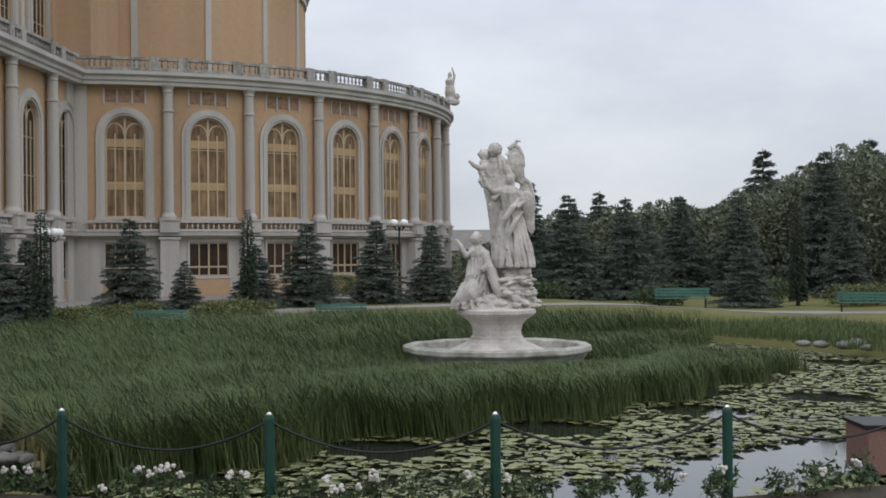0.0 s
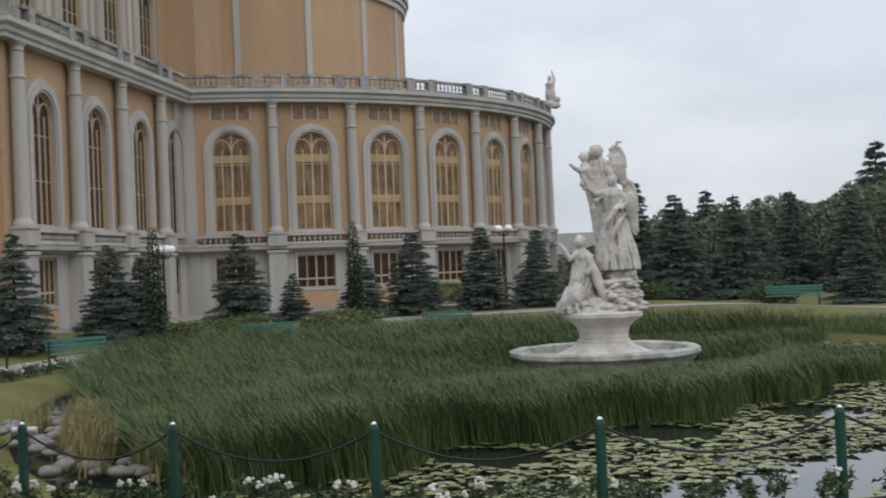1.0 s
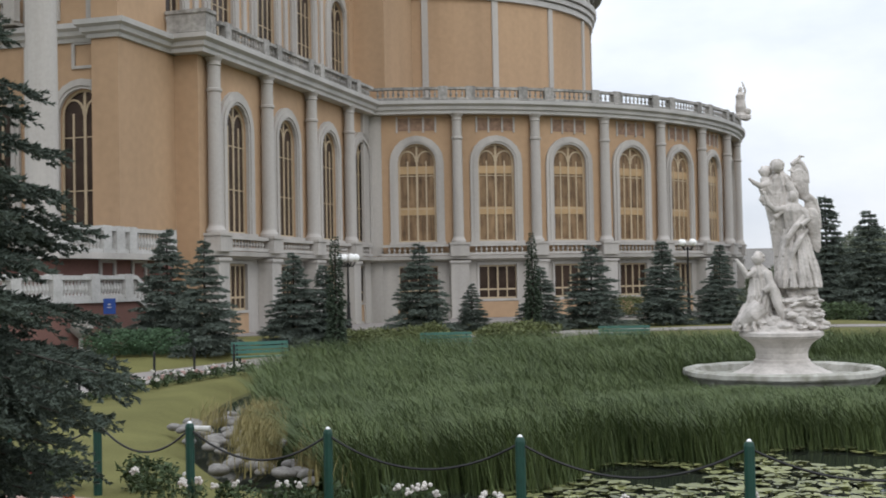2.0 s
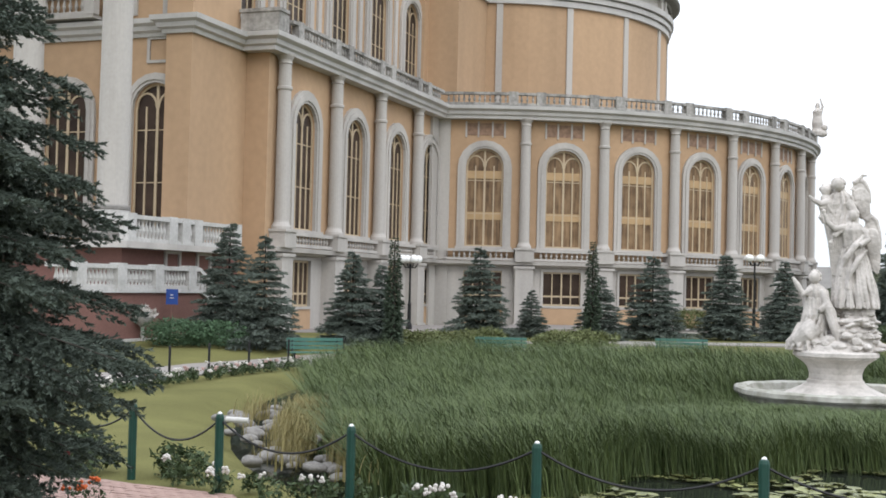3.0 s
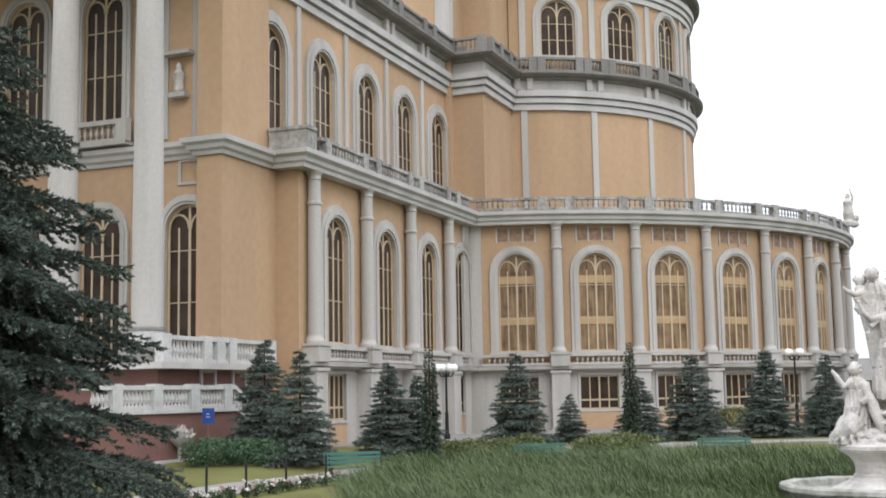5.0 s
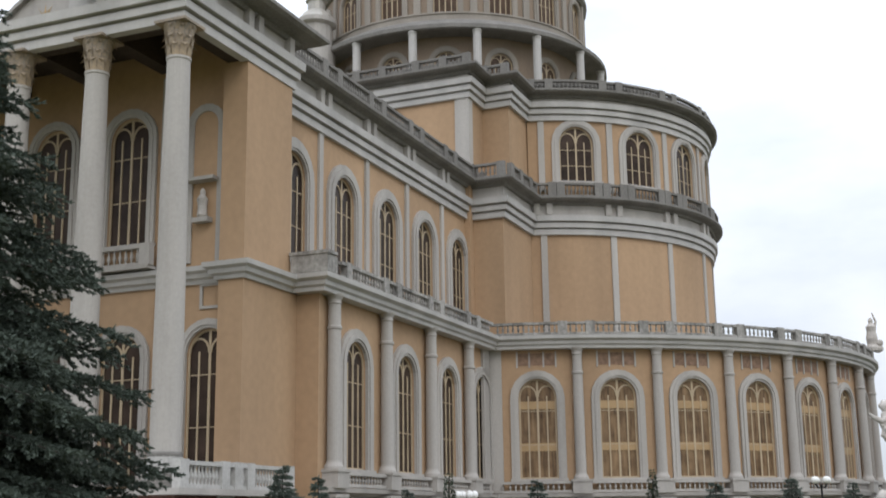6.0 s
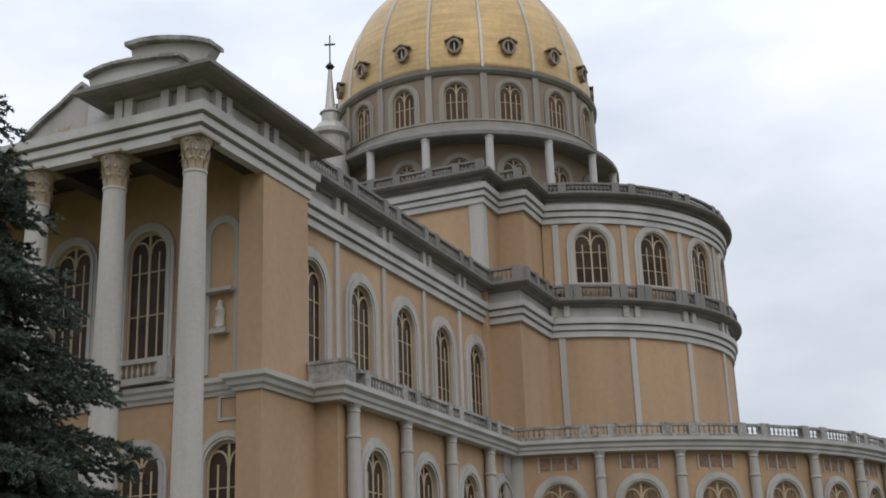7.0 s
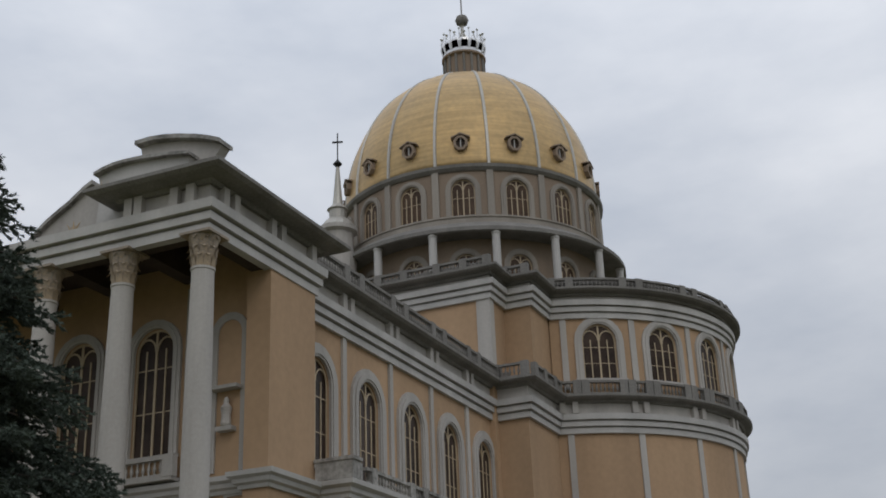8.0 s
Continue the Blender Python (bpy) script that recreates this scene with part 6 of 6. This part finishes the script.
def rose_bush(x, y, h, seed, group, blooms=3, petal=PETAL, colour="white"):
    e = empty("rose_bush", pose(x, y, 0.04), "low rose bush with " + colour + " blooms in the bed", "rose bush", group)
    leaf_ball("foliage", (0, 0, h * 0.5), (h * 0.55, h * 0.55, h * 0.5), 170, 0.035, LEAFDARK, e, seed)
    g = random.Random(seed)
    for i in range(blooms):
        bm = bmesh.new()
        cx_, cy_, cz_ = g.uniform(-0.2, 0.2), g.uniform(-0.25, 0.05), h * g.uniform(0.8, 1.1)
        for k in range(9):
            a, t = g.uniform(0, 6.28), g.uniform(0.0, 0.055)
            bmesh.ops.create_icosphere(bm, subdivisions=1, radius=g.uniform(0.016, 0.029), matrix=Matrix.Translation((cx_ + t * math.cos(a), cy_ + t * math.sin(a), cz_ + g.uniform(-0.03, 0.035))))
        part("bloom", bm, petal, e, colour + " rose bloom")


g = random.Random(11)
for i in range(34):
    t = i / 33
    x = -3.2 + 11.2 * t
    y = float(np.interp(x, [-3.9, -2.57, -0.89, 1.15, 3.33, 5.8, 8.3], [16.1, 15.1, 14.1, 12.95, 12.1, 11.7, 11.6])) + g.uniform(-0.25, 0.5)
    rose_bush(x, y, g.uniform(0.2, 0.38), i + 1, "roses along the pond fence", g.choice((0, 1, 2, 2, 3)) if x < 3.6 else g.choice((0, 0, 1)))
far_line = [(-8.6, 24.0), (-7.4, 27.4), (-6.9, 29.8), (-6.4, 31.9), (-5.7, 33.6), (-4.9, 35.3), (-3.9, 36.9), (-2.4, 38.6), (-0.5, 40.6)]
for i in range(64):
    t = i / 63 * (len(far_line) - 1.001)
    k = int(t)
    x = far_line[k][0] + (far_line[k + 1][0] - far_line[k][0]) * (t - k) + g.uniform(0.1, 0.5)
    y = far_line[k][1] + (far_line[k + 1][1] - far_line[k][1]) * (t - k) + g.uniform(-0.2, 0.2)
    rose_bush(x, y, g.uniform(0.2, 0.36), i + 60, "roses along the curved path", g.choice((1, 2, 3)), g.choice((PETAL, PETAL, PINK)), "pale")
ORANGE = material("orange_petals", (0.6, 0.12, 0.03), 0.7, vary=0.1, bump=0)
rose_bush(-3.62, 13.1, 0.4, 200, "roses along the pond fence", 4, ORANGE, "orange")
rose_bush(-4.3, 15.4, 0.5, 201, "roses along the pond fence", 2, material("red_petals", (0.25, 0.03, 0.04), 0.7, bump=0), "dark red")

# rocks at the pond's edge
for i in range(58):
    t = g.random()
    x, y = -3.7 + 1.9 * t + g.uniform(-0.5, 0.75), 24.6 - 7.4 * t + g.uniform(-0.9, 0.9)
    bm = bmesh.new()
    bmesh.ops.create_icosphere(bm, subdivisions=2, radius=1)
    for v in bm.verts:
        v.co *= 1 + 0.22 * noise.noise(v.co * 1.4 + Vector((i * 3.1, 0, 0)))
    s = g.uniform(0.07, 0.18)
    tagged(part("rock", bm, ROCK, None, smooth=True, m=pose(x, y, s * 0.22, g.uniform(-15, 15), g.uniform(-15, 15), g.uniform(0, 360)) @ Matrix.Diagonal((s * g.uniform(0.9, 1.6), s, s * 0.6, 1))),
           "pale rounded rock at the pond's edge", "rock", "rocks at the pond's edge")
for i in range(10):
    x, y = g.uniform(18.3, 24.5), g.uniform(28, 31)
    bm = bmesh.new()
    bmesh.ops.create_icosphere(bm, subdivisions=2, radius=1)
    for v in bm.verts:
        v.co *= 1 + 0.22 * noise.noise(v.co * 1.4 + Vector((i * 5.1, 2, 0)))
    s = g.uniform(0.12, 0.26)
    tagged(part("rock", bm, ROCK, None, smooth=True, m=pose(x, y, s * 0.2, 0, 0, g.uniform(0, 360)) @ Matrix.Diagonal((s * 1.4, s, s * 0.6, 1))),
           "pale rounded rock at the pond's edge", "rock", "rocks at the pond's edge")
bm = bmesh.new()
tube(bm, [(0, 0, 0), (0.36, -0.05, -0.01)], 0.045, 10)
tagged(part("drain_pipe", bm, WHITE, None, m=pose(-3.2, 19.6, 0.42)), "short white pipe end among the rocks", "pipe")

# sedge tufts, dry grass at the water's edge
n = 13000
t = rng.uniform(0, 1, n)
bx, by = -2.7 + 1.6 * t + rng.normal(0, 0.38, n), 24.0 - 6.6 * t + rng.normal(0, 0.6, n)
clump = np.sin(bx * 5) + np.cos(by * 4.3) > 0.2
tagged(blades("sedge", np.stack([bx, by], 1)[clump], rng.uniform(0.25, 0.75, clump.sum()), 0.4, 0.016, DRYREED, 0.9, (0.1, 0), 9), "yellowing sedge tufts at the pond's edge", "sedge", kind="stuff")
n = 24000
bx, by = rng.uniform(15.5, 26, n), rng.uniform(24, 39, n)
ok = (np.abs(bx - 8.5) / 12.0) ** 2.5 + (np.abs(by - 28.0) / 15.5) ** 2.5 > 0.85
tagged(blades("bank_grass", np.stack([bx, by], 1)[ok], rng.uniform(0.2, 0.6, ok.sum()), 0.4, 0.018, REED, 0.9, (0.1, 0), 10), "rough green grass on the far pond bank", "grass", kind="stuff")
# bushes
for i, (x, y, rx, rz, mat, lab) in enumerate((
        (-8.0, 42.2, 1.75, 0.62, BUSH, "spreading dark green juniper beside the path"),
        (-0.25, 45.55, 1.2, 0.53, HEDGE, "yellow-green clipped bush before the church"), (1.22, 46.37, 1.2, 0.49, HEDGE, "yellow-green clipped bush before the church"),
        (2.37, 47.19, 1.0, 0.53, HEDGE, "yellow-green clipped bush before the church"), (5.32, 48.01, 1.2, 0.46, HEDGE, "yellow-green clipped bush before the church"),
        (6.47, 48.83, 1.1, 0.42, HEDGE, "yellow-green clipped bush before the church"), (16.0, 71.0, 1.6, 0.8, HEDGE, "yellow-green clipped bush before the church"),
        (37.0, 50.5, 1.7, 0.75, HEDGE, "yellow-green bush beside a bench"), (40.0, 49.0, 1.5, 0.8, HEDGE, "yellow-green bush beside a bench"),
        (29.0, 56.0, 1.6, 0.7, LEAFDARK, "dark low bush at the wood's edge"),
        (44.0, 52.0, 1.8, 0.9, LEAFDARK, "dark low bush at the wood's edge"), (-4.7, 16.6, 0.5, 0.4, LEAFDARK, "small dark bush by the fence"), (-3.3, 16.4, 0.35, 0.3, LEAFDARK, "small dark bush by the fence"),
        (23.0, 58.0, 1.4, 0.6, LEAFDARK, "dark low bush at the wood's edge"), (36, 58, 2.0, 0.9, LEAFDARK, "dark low bush at the wood's edge"))):
    e = empty("bush", pose(x, y, float(rise(x, y))), lab, "bush", "garden bushes")
    leaf_ball("foliage", (0, 0, rz * 0.7), (rx, rx * 0.8, rz * 0.75), int((5200 if mat is BUSH else 2600) * rx), (0.05 if mat is BUSH else 0.065) if y > 30 else 0.04, mat, e, i + 400, 0.4)
    bm = bmesh.new()
    lathe(bm, [(0.06, -0.05), (0.04, rz * 0.5), (0.02, rz * 0.8)], 6)
    part("stem", bm, BARK, e)

# blue board on a post before the terrace
sign = empty("sign", pose(-9.12, 43.9, 0.3, 0, 0, -10), "blue square board on a thin post before the terrace wall", "sign")
bm = bmesh.new()
box(bm, -0.22, 0.22, -0.02, 0.02, 1.42, 1.97)
part("board", bm, BLUE, sign)
bm = bmesh.new()
box(bm, -0.05, 0.05, -0.028, -0.021, 1.74, 1.78); box(bm, -0.08, 0.08, -0.028, -0.021, 1.64, 1.67)
part("lettering", bm, WHITE, sign, "pale unreadable lines")
bm = bmesh.new()
lathe(bm, [(0.02, 0), (0.02, 1.42)], 8)
part("post", bm, REDBROWN, sign, "thin rusty post")
# white flower bowl
bowl = empty("flower_bowl", pose(-10.0, 43.3, 0.25), "white pedestal bowl full of pale flowers before the terrace", "flower bowl")
bm = bmesh.new()
lathe(bm, [(0.16, 0), (0.14, 0.08), (0.07, 0.2), (0.07, 0.65), (0.3, 0.85), (0.42, 1.02), (0.36, 1.02)], 16)
part("bowl", bm, WHITE, bowl)
leaf_ball("flowers", (0, 0, 1.15), (0.5, 0.45, 0.22), 500, 0.06, PETAL, bowl, 77)

# red granite block by the pond
box_t = empty("granite_block", pose(9.55, 13.6, -0.12, 0, 0, -18), "reddish granite block with a dark flat rim by the pond", "stone block")
bm = bmesh.new()
box(bm, -0.6, 0.6, -0.4, 0.4, -0.1, 0.5)
bmesh.ops.bevel(bm, geom=bm.edges[:], offset=0.02, segments=2, affect="EDGES")
part("block", bm, material("red_granite", (0.20, 0.11, 0.095), 0.4, fine=40, vary=0.3), box_t)
bm = bmesh.new()
box(bm, -0.63, 0.63, -0.43, 0.43, 0.5, 0.545)
part("rim", bm, BLACKIRON, box_t)

# statue on the wing's parapet
roof_fig = bmesh.new()
g2 = random.Random(9)
lathe(roof_fig, [(0.45, 0), (0.5, 0.25), (0.35, 0.5), (0.4, 0.9), (0.32, 1.4), (0.36, 1.75), (0.15, 2.0), (0.17, 2.2), (0.08, 2.4)], 12)
limb(roof_fig, [(0.2, 0, 1.6), (0.35, 0, 2.1), (0.15, 0, 2.75)], [0.12, 0.09, 0.05])
blob(roof_fig, (0.35, 0.0, 0.15), (0.4, 0.3, 0.3))
blob(roof_fig, (0.5, -0.1, 0.55), (0.25, 0.2, 0.25))
ang_b = COL0 + COLD * 5.9
xx, yy, _ = low_round.at(arc_at(ang_b), 0.75, 0)
wm = house.matrix_basis @ Matrix.Translation((xx, yy, 14.1))
tagged(part("roof_statue", roof_fig, MARBLE, None, m=wm), "pale stone statue on the parapet of the round wing", "statue")

# far houses beyond the wing
for x, y, w_, h_ in ((50, 144, 11, 3.3), (44, 150, 9, 3.0)):
    e = empty("house", pose(x, y, 0, 0, 0, -15), "distant pale house with a dark pitched roof", "house", "distant houses")
    bm = bmesh.new()
    box(bm, -w_ / 2, w_ / 2, -4, 4, 0, h_)
    part("wall", bm, STONE, e)
    bm = bmesh.new()
    v = [bm.verts.new(p) for p in ((-w_ / 2 - 0.4, -4.5, h_), (w_ / 2 + 0.4, -4.5, h_), (w_ / 2 + 0.4, 4.5, h_), (-w_ / 2 - 0.4, 4.5, h_), (-w_ / 2 - 0.4, 0, h_ + 2.6), (w_ / 2 + 0.4, 0, h_ + 2.6))]
    for f in ((0, 1, 5, 4), (2, 3, 4, 5), (0, 4, 3), (1, 2, 5), (3, 2, 1, 0)):
        bm.faces.new([v[i] for i in f])
    part("roof", bm, DARKSTONE, e)

# bricks of the near path, where it comes closest
bm = bmesh.new()
box(bm, -0.098, 0.098, -0.048, 0.048, 0.0, 0.03)
brick = part("brick", bm, material("weathered_pink_brick", (0.33, 0.225, 0.19), 0.9, fine=18, coarse=2.0, vary=0.22, bump=0.4), near_path, m=pose(-4.9, 15.0, 0.025, 0, 0, -16))
g = random.Random(21)
axis = Vector((math.cos(radians(-25)), math.sin(radians(-25))))
across = Vector((-axis.y, axis.x))
for i in range(-8, 9):
    for j in range(-8, 9):
        p = Vector((-4.3, 14.75)) + axis * (0.208 * i + 0.104 * (j % 2)) + across * (0.108 * j)
        share(brick, pose(p.x, p.y, 0.025 + g.uniform(-0.004, 0.004), 0, 0, -25 + g.uniform(-1.5, 1.5)), near_path)
